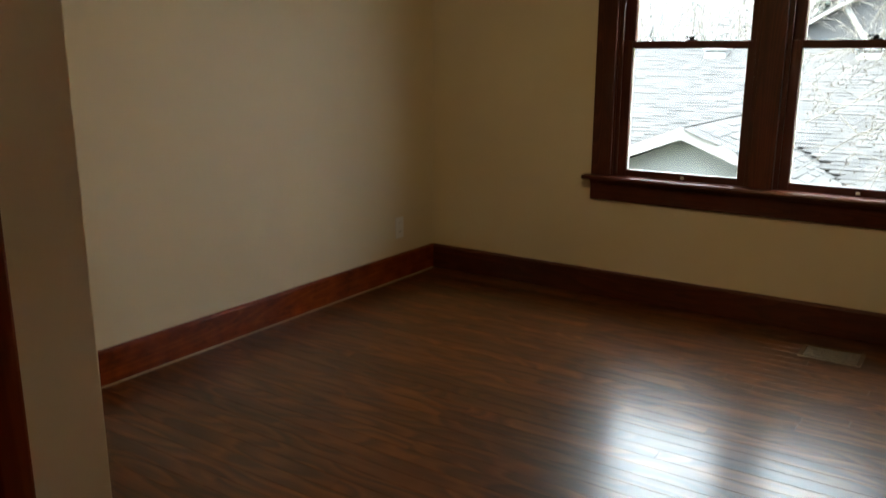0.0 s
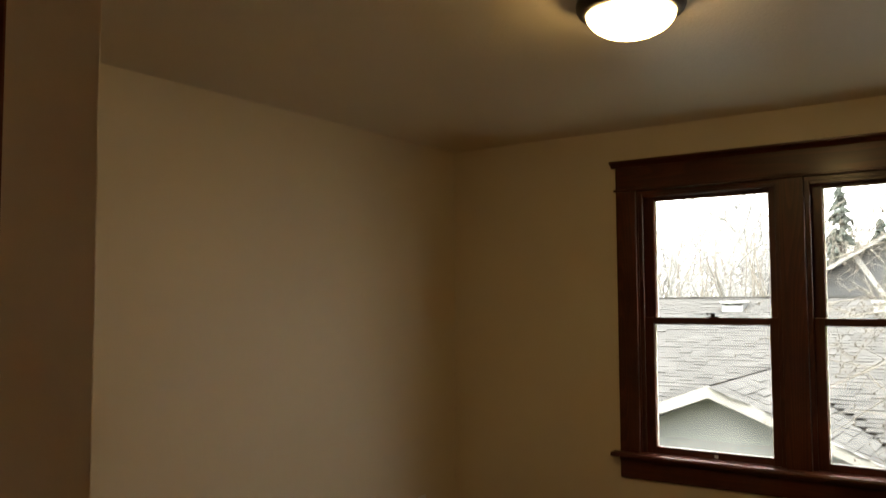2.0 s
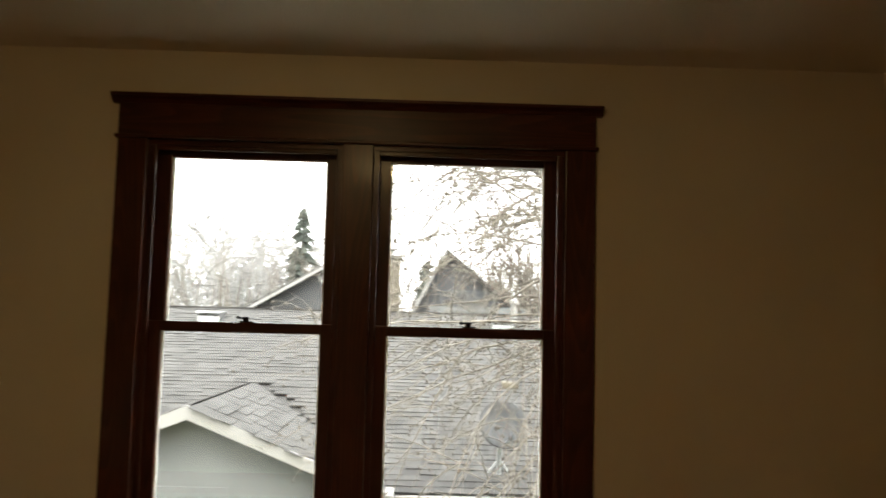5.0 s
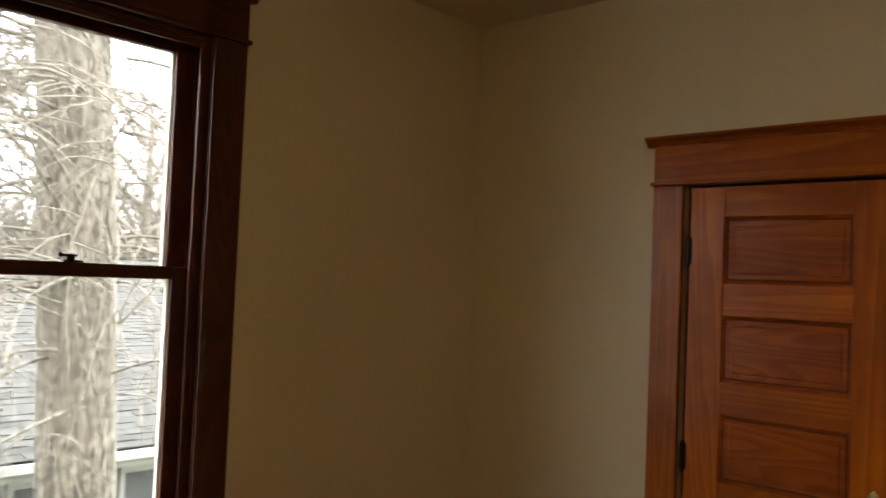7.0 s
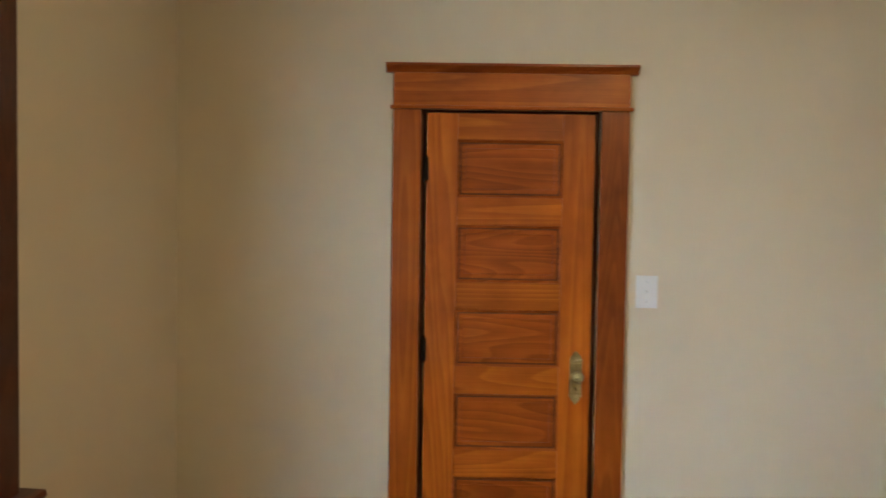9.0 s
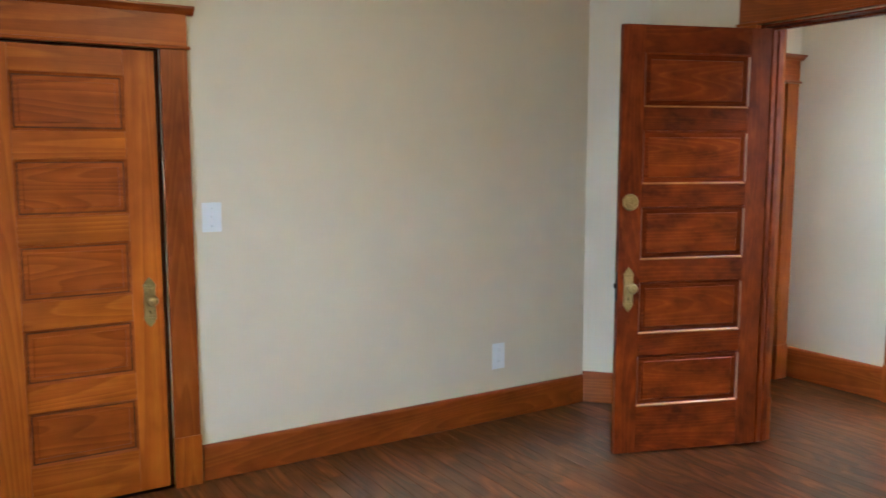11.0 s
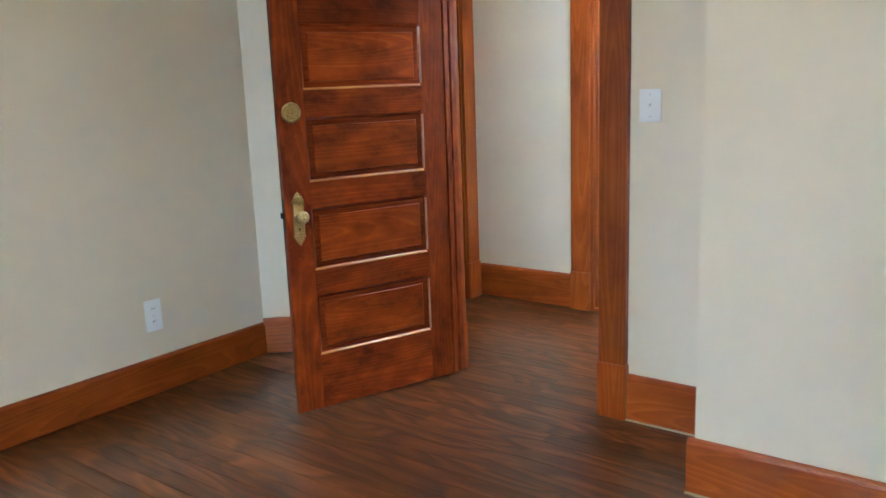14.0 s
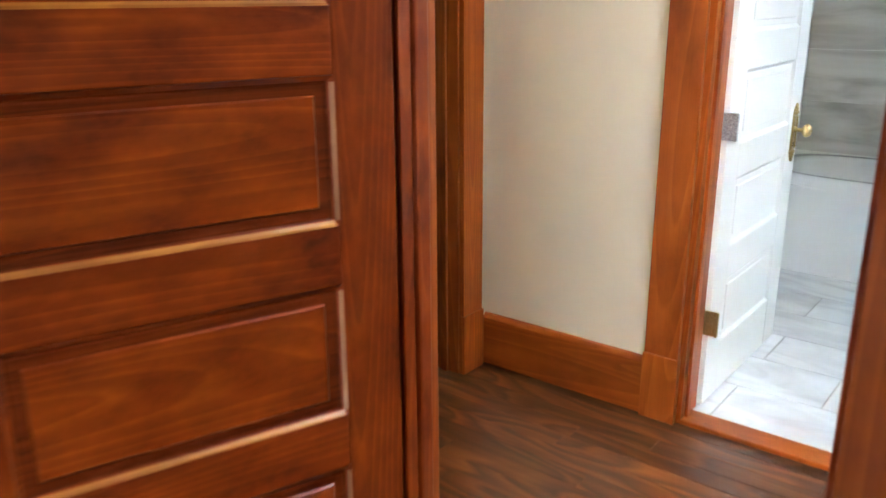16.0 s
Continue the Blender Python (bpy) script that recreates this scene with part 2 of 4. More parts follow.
fnt.links.new(ramp(fnt, fn.outputs["Fac"], [(0.3, (0.54, 0.54, 0.54)), (0.6, (0.7, 0.7, 0.69))]), fb.inputs["Base Color"])
fb.inputs["Roughness"].default_value = 0.22

SHINGLE, snt, sb = material("grey_asphalt_shingle")
sn = node(snt, "TexNoise", Scale=70.0, Detail=3.0)
snt.links.new(coords(snt, (1, 1, 1)), sn.inputs["Vector"])
geo = snt.nodes.new("ShaderNodeNewGeometry")
soi = snt.nodes.new("ShaderNodeObjectInfo")
addr = snt.nodes.new("ShaderNodeMath")
addr.operation = "ADD"
frc = snt.nodes.new("ShaderNodeMath")
frc.operation = "FRACT"
snt.links.new(geo.outputs["Random Per Island"], addr.inputs[0])
snt.links.new(soi.outputs["Random"], addr.inputs[1])
snt.links.new(addr.outputs[0], frc.inputs[0])
sc = ramp(snt, frc.outputs[0], [(0.0, (0.017, 0.017, 0.017)), (0.5, (0.03, 0.0295, 0.0285)), (1.0, (0.043, 0.0425, 0.0415))])
sg = ramp(snt, sn.outputs["Fac"], [(0.3, (0.75, 0.75, 0.75)), (0.7, (1.2, 1.2, 1.2))])
snt.links.new(mixed(snt, "MULTIPLY", 1.0, sc, sg), sb.inputs["Base Color"])
sb.inputs["Roughness"].default_value = 0.9

BARK, bnt, bb = material("grey_brown_bark")
bn = node(bnt, "TexNoise", Scale=9.0, Detail=5.0, Distortion=0.6)
bnt.links.new(coords(bnt, (1, 1, 0.25)), bn.inputs["Vector"])
bnt.links.new(ramp(bnt, bn.outputs["Fac"], [(0.3, (0.03, 0.026, 0.022)), (0.65, (0.15, 0.135, 0.118))]), bb.inputs["Base Color"])
bb.inputs["Roughness"].default_value = 0.95
bump(bnt, bb, bn.outputs["Fac"], 1.0, 0.05)
TWIG, tnt, tb = material("pale_twigs")
tn = node(tnt, "TexNoise", Scale=12.0, Detail=2.0)
tnt.links.new(coords(tnt, (1, 1, 1)), tn.inputs["Vector"])
tnt.links.new(ramp(tnt, tn.outputs["Fac"], [(0.3, (0.07, 0.062, 0.052)), (0.7, (0.22, 0.2, 0.175))]), tb.inputs["Base Color"])
tb.inputs["Roughness"].default_value = 0.9
# haze on the far trees is put into this pale grey
FAR_TWIG = paint("haze_toned_twigs", (0.28, 0.28, 0.28), 0.9, 0.2, 4, 0.2)
NEEDLE = paint("conifer_needles", (0.04, 0.05, 0.043), 0.9, 0.4, 20, 0.4)
BRICK = paint("buff_chimney_brick", (0.118, 0.104, 0.078), 0.9, 0.5, 30, 0.25)
MORTAR = paint("chimney_mortar", (0.14, 0.135, 0.125), 0.95, 0.4, 60, 0.1)


# ---- mesh helpers ----
def finish(name, bm, mat, smooth=False):
    me = bpy.data.meshes.new(name)
    bmesh.ops.recalc_face_normals(bm, faces=bm.faces[:])
    bm.to_mesh(me)
    bm.free()
    me.materials.append(mat)
    if smooth:
        for p in me.polygons:
            p.use_smooth = True
    return me


def part(name, bm, mat, parent, label="", smooth=False, at=None):
    ob = new(name, finish(name, bm, mat, smooth))
    ob.parent = parent
    if at is not None:
        ob.matrix_basis = at
    if label:
        ob["label"] = label
    return ob


def empty(name, m):
    ob = new(name)
    ob.matrix_basis = m
    ob.empty_display_size = 0.1
    return ob


def box(bm, lo, hi, bevel=0.0):
    lo, hi = [min(a, b) for a, b in zip(lo, hi)], [max(a, b) for a, b in zip(lo, hi)]
    vs = [bm.verts.new((x, y, z)) for x in (lo[0], hi[0]) for y in (lo[1], hi[1]) for z in (lo[2], hi[2])]
    fs = [bm.faces.new([vs[i] for i in q]) for q in ((0, 1, 3, 2), (4, 6, 7, 5), (0, 4, 5, 1), (2, 3, 7, 6), (0, 2, 6, 4), (1, 5, 7, 3))]
    if bevel:
        es = list({e for f in fs for e in f.edges})
        bmesh.ops.bevel(bm, geom=es, offset=bevel, segments=2, affect="EDGES", profile=0.6)
    return bm


def boxed(lo, hi, bevel=0.0):
    return box(bmesh.new(), lo, hi, bevel)


def prism(outline, lo, hi, plane="yz"):
    """A profile of (a, b) points, swept along the remaining axis from lo to hi."""
    bm = bmesh.new()
    place = {"yz": lambda a, b, s: (s, a, b), "xz": lambda a, b, s: (a, s, b), "xy": lambda a, b, s: (a, b, s)}[plane]
    rows = [[bm.verts.new(place(a, b, s)) for a, b in outline] for s in (lo, hi)]
    n = len(outline)
    for i in range(n):
        bm.faces.new((rows[0][i], rows[0][(i + 1) % n], rows[1][(i + 1) % n], rows[1][i]))
    bm.faces.new(rows[0][::-1])
    bm.faces.new(rows[1])
    return bm


def lathe(profile, steps=32, m=Matrix()):
    """A turned shape round z from (radius, height) points."""
    bm = bmesh.new()
    rings = [[bm.verts.new(m @ Vector((r * math.cos(a), r * math.sin(a), z))) for a in [2 * math.pi * k / steps for k in range(steps)]] for r, z in profile]
    for p, q in zip(rings, rings[1:]):
        for k in range(steps):
            bm.faces.new((p[k], p[(k + 1) % steps], q[(k + 1) % steps], q[k]))
    bm.faces.new(rings[0][::-1])
    bm.faces.new(rings[-1])
    return bm


def structure(name, bm, mat, label, category):
    return tagged(new(name, finish(name, bm, mat)), label, category, kind="structure")

# ---- the bedroom's shell ----
WX, CZ = -4.695, 2.855          # west wall, ceiling
SY, BY, BX = -4.63, -4.168, -2.50  # door wall, the wall standing forward beside it, its edge
HY = -4.77                      # hall side of the door wall
HS = -6.038                     # hall's far wall
DX0, DX1, DZ = -1.925, -1.04, 2.245

# north wall with two window openings
W1, W2, WZ0, WZ1 = (-3.295, -2.42), (-2.31, -1.44), 0.80, 2.455
bm = bmesh.new()
for x0, x1, z0, z1 in ((WX - 0.16, W1[0], 0, CZ), (W1[1], W2[0], WZ0, WZ1), (W2[1], 0.14, 0, CZ), (W1[0], W2[1], 0, WZ0), (W1[0], W2[1], WZ1, CZ)):
    box(bm, (x0, 0, z0), (x1, 0.16, z1))
structure("wall_north", bm, WALL, "cream painted plaster wall with a double window", "wall")
structure("wall_west", boxed((WX - 0.16, BY - 0.6, 0), (WX, 0, CZ)), WALL, "plain cream painted plaster wall", "wall")
# east wall with the closet doorway
CY0, CY1, CDZ = -1.828, -1.054, 2.056
bm = bmesh.new()
for y0, y1, z0, z1 in ((CY1, 0, 0, CZ), (-4.77, CY0, 0, CZ), (CY0, CY1, CDZ, CZ)):
    box(bm, (0, y0, z0), (0.14, y1, z1))
structure("wall_east", bm, WALL, "cream painted plaster wall with a closet door", "wall")
# unseen box, added so that no daylight leaks round the closet door
bm = bmesh.new()
for lo, hi in (((0.75, CY0 - 0.3, -0.1), (0.8, CY1 + 0.3, CZ)), ((0.14, CY0 - 0.35, -0.1), (0.8, CY0 - 0.3, CZ)), ((0.14, CY1 + 0.3, -0.1), (0.8, CY1 + 0.35, CZ)),
               ((0.14, CY0 - 0.35, CZ), (0.8, CY1 + 0.35, CZ + 0.05)), ((0.14, CY0 - 0.35, -0.15), (0.8, CY1 + 0.35, -0.1))):
    box(bm, lo, hi)
structure("closet_walls", bm, WALL, "plain inner walls of the closed closet", "wall")
# slanted corner beside the entry door
bm = prism([(0, -4.385), (0, -4.632), (-0.265, -4.632)], 0, CZ, "xy")
structure("wall_corner", bm, WALL, "narrow slanted cream wall across the corner", "wall")
# south wall with the entry, and the part that stands forward
bm = bmesh.new()
for x0, x1, z0, z1 in ((DX1, 0, 0, CZ), (BX, DX0, 0, CZ), (DX0, DX1, DZ, CZ)):
    box(bm, (x0, HY, z0), (x1, SY, z1))
structure("wall_south", bm, WALL, "cream painted wall round the bedroom doorway", "wall")
structure("wall_south_forward", boxed((WX, HY, 0), (BX, BY, CZ), 0.004), WALL, "cream painted wall standing forward of the doorway", "wall")
structure("ceiling", boxed((WX - 0.16, HY, CZ), (0.14, 0.16, CZ + 0.2)), CEIL, "cream ceiling with a fine orange-peel texture", "ceiling")

# hall and the rooms off it
EX = -0.309
bm = bmesh.new()
BD0, BD1, BDZ = -1.954, -1.142, 2.066
for x0, x1, z0, z1 in ((BD1, 0.9, 0, CZ), (-4.9, BD0, 0, CZ), (BD0, BD1, BDZ, CZ)):
    box(bm, (x0, HS - 0.14, z0), (x1, HS, z1))
structure("hall_wall_south", bm, WALL, "cream hall wall with the bathroom doorway", "wall")
bm = bmesh.new()
for y0, y1, z0, z1 in ((HS, -5.89, 0, CZ), (-5.12, HY, 0, CZ), (-5.89, -5.12, 2.06, CZ)):
    box(bm, (EX, y0, z0), (EX + 0.14, y1, z1))
structure("hall_wall_east", bm, WALL, "cream wall at the hall's end with a doorway", "wall")
bm = bmesh.new()
for y0, y1, z0, z1 in ((HS, HY, 0, CZ),):
    box(bm, (-3.54, y0, z0), (-3.4, y1, z1))
structure("hall_wall_west", bm, WALL, "plain cream wall closing the hall", "wall")
# the ceiling is left open out of view, added to brighten the hall
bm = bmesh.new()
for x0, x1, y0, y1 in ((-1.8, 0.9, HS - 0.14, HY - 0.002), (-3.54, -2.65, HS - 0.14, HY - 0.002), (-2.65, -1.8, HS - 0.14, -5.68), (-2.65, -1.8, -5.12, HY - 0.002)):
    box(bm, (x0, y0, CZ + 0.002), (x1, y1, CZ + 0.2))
structure("hall_ceiling", bm, CEIL, "cream hall ceiling with an added opening for light", "ceiling")
structure("side_room_wall", boxed((0.85, HS, 0), (0.95, HY, CZ)), WALL, "plain cream wall of the room beyond the hall", "wall")
structure("side_room_wall_north", boxed((0.14, HY, 0), (0.95, HY + 0.1, CZ)), WALL, "plain cream wall of the room beyond the hall", "wall")

# bathroom shell
BXE, BXW, BYS = -0.72, -2.45, -8.75
for nm, lo, hi in (("bathroom_wall_east", (BXE, BYS - 0.1, 0), (BXE + 0.1, HS - 0.14, CZ)),                    ("bathroom_wall_south", (BXW, BYS - 0.1, 0), (BXE, BYS, CZ))):
    structure(nm, boxed(lo, hi), WHITE, "white painted bathroom wall", "wall")
# opening out of view, added and sized to make the bathroom bright
bm = bmesh.new()
for y0, y1, z0, z1 in ((BYS - 0.1, -7.45, 0, CZ), (-7.05, HS - 0.14, 0, CZ), (-7.45, -7.05, 0, 1.45), (-7.45, -7.05, 1.88, CZ)):
    box(bm, (BXW - 0.1, y0, z0), (BXW, y1, z1))
structure("bathroom_wall_west", bm, WHITE, "white bathroom wall with an unseen opening for light", "wall")
structure("bathroom_ceiling", boxed((BXW - 0.1, BYS - 0.1, CZ + 0.002), (BXE + 0.1, HS - 0.142, CZ + 0.2)), WHITE, "white bathroom ceiling", "ceiling")

floor = structure("floor", boxed((-4.9, HS - 0.05, -0.12), (0.95, 0.16, -0.012)), BLACK, "dark stained narrow fir strip floor with a satin varnish", "floor")
bath_floor = structure("bathroom_floor", boxed((BXW, BYS, -0.12), (BXE, HS - 0.05, 0.004)), GAP, "pale veined marble tile floor", "floor")

structure("lower_storey", boxed((-4.87, BYS - 0.1, -3.2), (0.95, 0.16, -0.125)), GREY_SIDING, "plain walls of the storey below", "wall")

# ---- baseboards: a flat board with an eased top and a small cap bead ----
BBP = [(0, 0.006), (0.021, 0.006), (0.021, 0.188), (0.018, 0.196), (0.012, 0.203), (0, 0.206)]


def baseboard(a, b, side, top=0.2, parent_label="stained fir baseboard with an eased top edge", mat=None):
    """A board from a to b on the floor; side: the unit vector into the room."""
    a, b = Vector((*a, 0)), Vector((*b, 0))
    along = (b - a)
    bm = bmesh.new()
    s = Vector((*side, 0))
    L = along.length
    rows = [[bm.verts.new((q, d, z * (top / 0.206 if z > 0.01 else 1))) for d, z in BBP] for q in (0, L)]
    n = len(BBP)
    for i in range(n):
        bm.faces.new((rows[0][i], rows[0][(i + 1) % n], rows[1][(i + 1) % n], rows[1][i]))
    bm.faces.new(rows[0][::-1])
    bm.faces.new(rows[1])
    me = finish("baseboard", bm, mat or TRIM["x"])
    ob = new("baseboard", me)
    u = along.normalized()
    ob.matrix_basis = Matrix(((u.x, s.x, 0, a.x), (u.y, s.y, 0, a.y), (0, 0, 1, 0), (0, 0, 0, 1)))
    return tagged(ob, parent_label, "baseboard", kind="structure")


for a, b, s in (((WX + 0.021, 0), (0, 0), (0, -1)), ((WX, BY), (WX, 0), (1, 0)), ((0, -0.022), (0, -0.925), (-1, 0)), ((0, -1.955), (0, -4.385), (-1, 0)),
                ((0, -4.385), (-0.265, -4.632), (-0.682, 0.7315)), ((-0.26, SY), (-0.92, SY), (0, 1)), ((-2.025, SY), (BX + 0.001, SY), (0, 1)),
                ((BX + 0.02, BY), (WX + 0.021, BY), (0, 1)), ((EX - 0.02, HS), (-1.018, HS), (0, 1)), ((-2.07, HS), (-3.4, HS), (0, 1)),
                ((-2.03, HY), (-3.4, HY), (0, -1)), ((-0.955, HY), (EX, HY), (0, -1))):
    # north and west boards take darker fir: the corner's shade put into colour
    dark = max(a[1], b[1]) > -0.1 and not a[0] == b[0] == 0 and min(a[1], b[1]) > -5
    baseboard(a, b, s, 0.222 if min(a[1], b[1]) < -6 else 0.182 if a[1] > -4.1 or b[1] > -0.1 else 0.203, *(("fir baseboard coloured darker for shade, with an eased top edge", SASH["x"] if a[1] == b[1] else DARKDOOR["x"]) if dark else ()))
# a ragged pale gap where the floor stops short of the boards
for lo, hi in (((BX, SY + 0.021, -0.01), (-2.03, SY + 0.029, 0.006)), ((WX + 0.021, BY + 0.021, -0.01), (BX + 0.02, BY + 0.03, 0.006)), ((WX + 0.021, BY, -0.01), (WX + 0.03, -0.03, 0.005))):
    structure("floor_gap", boxed(lo, hi), GAP, "pale dusty gap between floor and baseboard", "trim")


# ---- door and window trim ----
def flip(bm, m):
    bmesh.ops.transform(bm, matrix=m, verts=bm.verts[:])
    return bm


def casing(name, width0, width1, top, m, mats, dark=None, plinth=0.245, thick=0.022, label="stained fir door casing with a corniced head board"):
    """A casing round an opening from width0 to width1 (local x), on the wall's face (local y = 0, the room at -y)."""
    th = empty(name, m)
    tagged(th, label, "door casing", kind="structure")
    cw = 0.122
    for x0, x1 in ((width0 - cw, width0), (width1, width1 + cw)):
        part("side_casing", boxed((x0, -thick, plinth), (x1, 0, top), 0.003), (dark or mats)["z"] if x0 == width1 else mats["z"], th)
        part("plinth", boxed((x0 - 0.004, -thick - 0.006, 0.0), (x1 + 0.004, 0, plinth), 0.003), mats["z"], th)
    a, b = width0 - cw, width1 + cw
    part("bead", boxed((a - 0.012, -0.036, top), (b + 0.012, 0, top + 0.016), 0.006), mats["x"], th)
    part("head_board", boxed((a, -0.024, top + 0.016), (b, 0, top + 0.155), 0.002), mats["x"], th)
    z = top + 0.155
    prof = [(0, z), (-0.026, z), (-0.034, z + 0.012), (-0.05, z + 0.024), (-0.055, z + 0.026), (-0.055, z + 0.036), (0, z + 0.04)]
    # where dark is given, the cornice's darker wood is its shadow painted on
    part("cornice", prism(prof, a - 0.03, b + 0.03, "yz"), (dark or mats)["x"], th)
    return th


def jamb(name, width0, width1, top, depth, m, mats, stop=(0.05, 0.085), front=0.0, label="stained fir door jamb with a stop bead"):
    th = empty(name, m)
    tagged(th, label, "door jamb", kind="structure")
    t = 0.024
    part("side_jamb", boxed((width0 - t, front, 0), (width0, depth, top + t)), mats["z"], th)
    part("side_jamb", boxed((width1, front, 0), (width1 + t, depth, top + t)), mats["z"], th)
    part("head_jamb", boxed((width0, front, top), (width1, depth, top + t)), mats["x"], th)
    if stop:
        part("stop_bead", boxed((width0, stop[0], 0), (width0 + 0.012, stop[1], top), 0.003), mats["z"], th)
        part("stop_bead", boxed((width1 - 0.012, stop[0], 0), (width1, stop[1], top), 0.003), mats["z"], th)
        part("stop_bead", boxed((width0 + 0.012, stop[0], top - 0.012), (width1 - 0.012, stop[1], top), 0.003), mats["x"], th)
    return th


def frame_of(x, y, turn):
    return pose(x, y, 0, 0, 0, turn)


# local x runs along the wall, local -y into the room that sees it
FE = frame_of(0, 0, -90)          # east wall seen from the bedroom: local x = -world y
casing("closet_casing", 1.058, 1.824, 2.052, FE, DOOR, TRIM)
# the jamb is coloured dark to stand for the shaded gap round the door
jamb("closet_jamb", 1.062, 1.820, 2.05, 0.13, FE, {"x": GROOVE_SHADE, "z": GROOVE_SHADE}, (0.05, 0.075), 0.04)
FS = frame_of(0, SY, 180)         # south wall seen from the bedroom: local x = -world x
casing("entry_casing", 1.045, 1.920, 2.25, FS, TRIM, thick=0.032)
# dark red fir, its depth also carrying the doorway's shade as colour
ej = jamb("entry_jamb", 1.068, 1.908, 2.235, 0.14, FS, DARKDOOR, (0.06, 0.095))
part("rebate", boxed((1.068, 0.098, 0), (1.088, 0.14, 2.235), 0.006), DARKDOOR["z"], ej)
FH = frame_of(0, HY, 0)           # the same wall from the hall
casing("entry_casing_hall", -1.915, -1.085, 2.25, FH, TRIM)
FB = frame_of(0, HS, 180)         # hall's far wall
casing("bathroom_casing", 1.146, 1.949, 2.062, FB, TRIM)
jamb("bathroom_jamb", 1.167, 1.931, 2.052, 0.14, FB, TRIM, (0.03, 0.06))
FX = frame_of(EX, 0, -90)         # hall's east end, local x = -world y
casing("side_room_casing", 5.125, 5.885, 2.062, FX, TRIM)
jamb("side_room_jamb", 5.132, 5.878, 2.052, 0.14, FX, TRIM, (0.05, 0.08))
structure("threshold", boxed((BD0, HS - 0.10, -0.01), (BD1, HS + 0.0, 0.016), 0.005), TRIM["x"], "worn stained wood threshold", "threshold")


# ---- panel doors ----
def knob_set(parent, x, z, y, mat, facing=-1, deadbolt=None, label="ornate antique brass knob plate"):
    """An ornate plate with a round knob on a door's face at local y."""
    half = [(0.0, 0.116), (0.004, 0.113), (0.0055, 0.107), (0.010, 0.108), (0.0125, 0.103), (0.011, 0.098), (0.017, 0.098), (0.0205, 0.092), (0.019, 0.086), (0.025, 0.083), (0.0275, 0.076), (0.0255, 0.068)]
    outline = half + [(a, -b) for a, b in half[::-1]] + [(-a, -b) for a, b in half[1:]] + [(-a, b) for a, b in half[:0:-1]]
    bm = prism([(x + a, z + b) for a, b in outline], y, y + facing * 0.004, "xz")
    for sgn in (1, -1):
        box(bm, (x + sgn * 0.019, y, z - 0.064), (x + sgn * 0.0245, y + facing * 0.0085, z + 0.064), 0.0015)
        box(bm, (x - 0.0245, y, z + sgn * 0.060), (x + 0.0245, y + facing * 0.008, z + sgn * 0.066), 0.0015)
        # leaves curling up to a bud at each end
        for a, b, r in ((0.0, 0.110, 0.0055), (0.0075, 0.102, 0.005), (0.0, 0.098, 0.006), (0.0145, 0.092, 0.0055), (0.006, 0.087, 0.005), (0.021, 0.079, 0.006), (0.011, 0.077, 0.0055), (0.0, 0.076, 0.0065)):
            for k in ((1, -1) if a else (1,)):
                m = pose(x + k * a, y + facing * 0.004, z + sgn * b, 0, k * 30) @ Matrix.Diagonal((0.8, 1.0, 1.35, 1))
                bmesh.ops.create_icosphere(bm, subdivisions=1, radius=r, matrix=m)
    plate = part("knob_plate", bm, mat, parent, label)
    turn = pose(x, y + facing * 0.004, z + 0.012, 90 if facing < 0 else -90)
    kb = lathe([(0.013, 0), (0.013, 0.006), (0.008, 0.012), (0.008, 0.028), (0.018, 0.034), (0.026, 0.042), (0.027, 0.05), (0.022, 0.058), (0.012, 0.062), (0.004, 0.0635)], 24, turn)
    # raised scrolls on the knob's face
    for k in range(9):
        a = 2 * math.pi * k / 9
        bmesh.ops.create_icosphere(kb, subdivisions=1, radius=0.0055, matrix=turn @ pose(0.016 * math.cos(a), 0.016 * math.sin(a), 0.0585))
    bmesh.ops.create_icosphere(kb, subdivisions=1, radius=0.008, matrix=turn @ pose(0, 0, 0.061))
    part("knob", kb, mat, plate, smooth=True)
    kh = lathe([(0.0035, 0), (0.0035, 0.0015)], 10, pose(x, y + facing * 0.005, z - 0.042, 90 if facing < 0 else -90))
    box(kh, (x - 0.0015, y + facing * 0.005, z - 0.056), (x + 0.0015, y + facing * 0.0065, z - 0.043))
    part("keyhole", kh, BLACK, plate)
    if deadbolt:
        turn = pose(x, y, deadbolt, 90 if facing < 0 else -90)
        rs = lathe([(0.043, 0), (0.043, 0.003), (0.036, 0.007), (0.028, 0.006), (0.027, 0.010), (0.022, 0.011)], 32, turn)
        for k in range(18):
            a = 2 * math.pi * k / 18
            bmesh.ops.create_icosphere(rs, subdivisions=1, radius=0.0062, matrix=pose(x + 0.037 * math.cos(a), y + facing * 0.005, deadbolt + 0.037 * math.sin(a)))
        part("deadbolt_rosette", rs, mat, parent, "round beaded brass deadbolt rosette")
    return plate


def hinge(parent, x, z, y, mat, size=0.09):
    bm = lathe([(0.007, -size / 2), (0.007, size / 2)], 10, pose(x, y, z))
    for s in (-1, 1):
        bmesh.ops.create_icosphere(bm, subdivisions=1, radius=0.008, matrix=pose(x, y, z + s * (size / 2 + 0.004)))
    box(bm, (x - 0.012, y, z - size / 2), (x + 0.014, y + 0.004, z + size / 2))
    return part("hinge", bm, mat, parent)


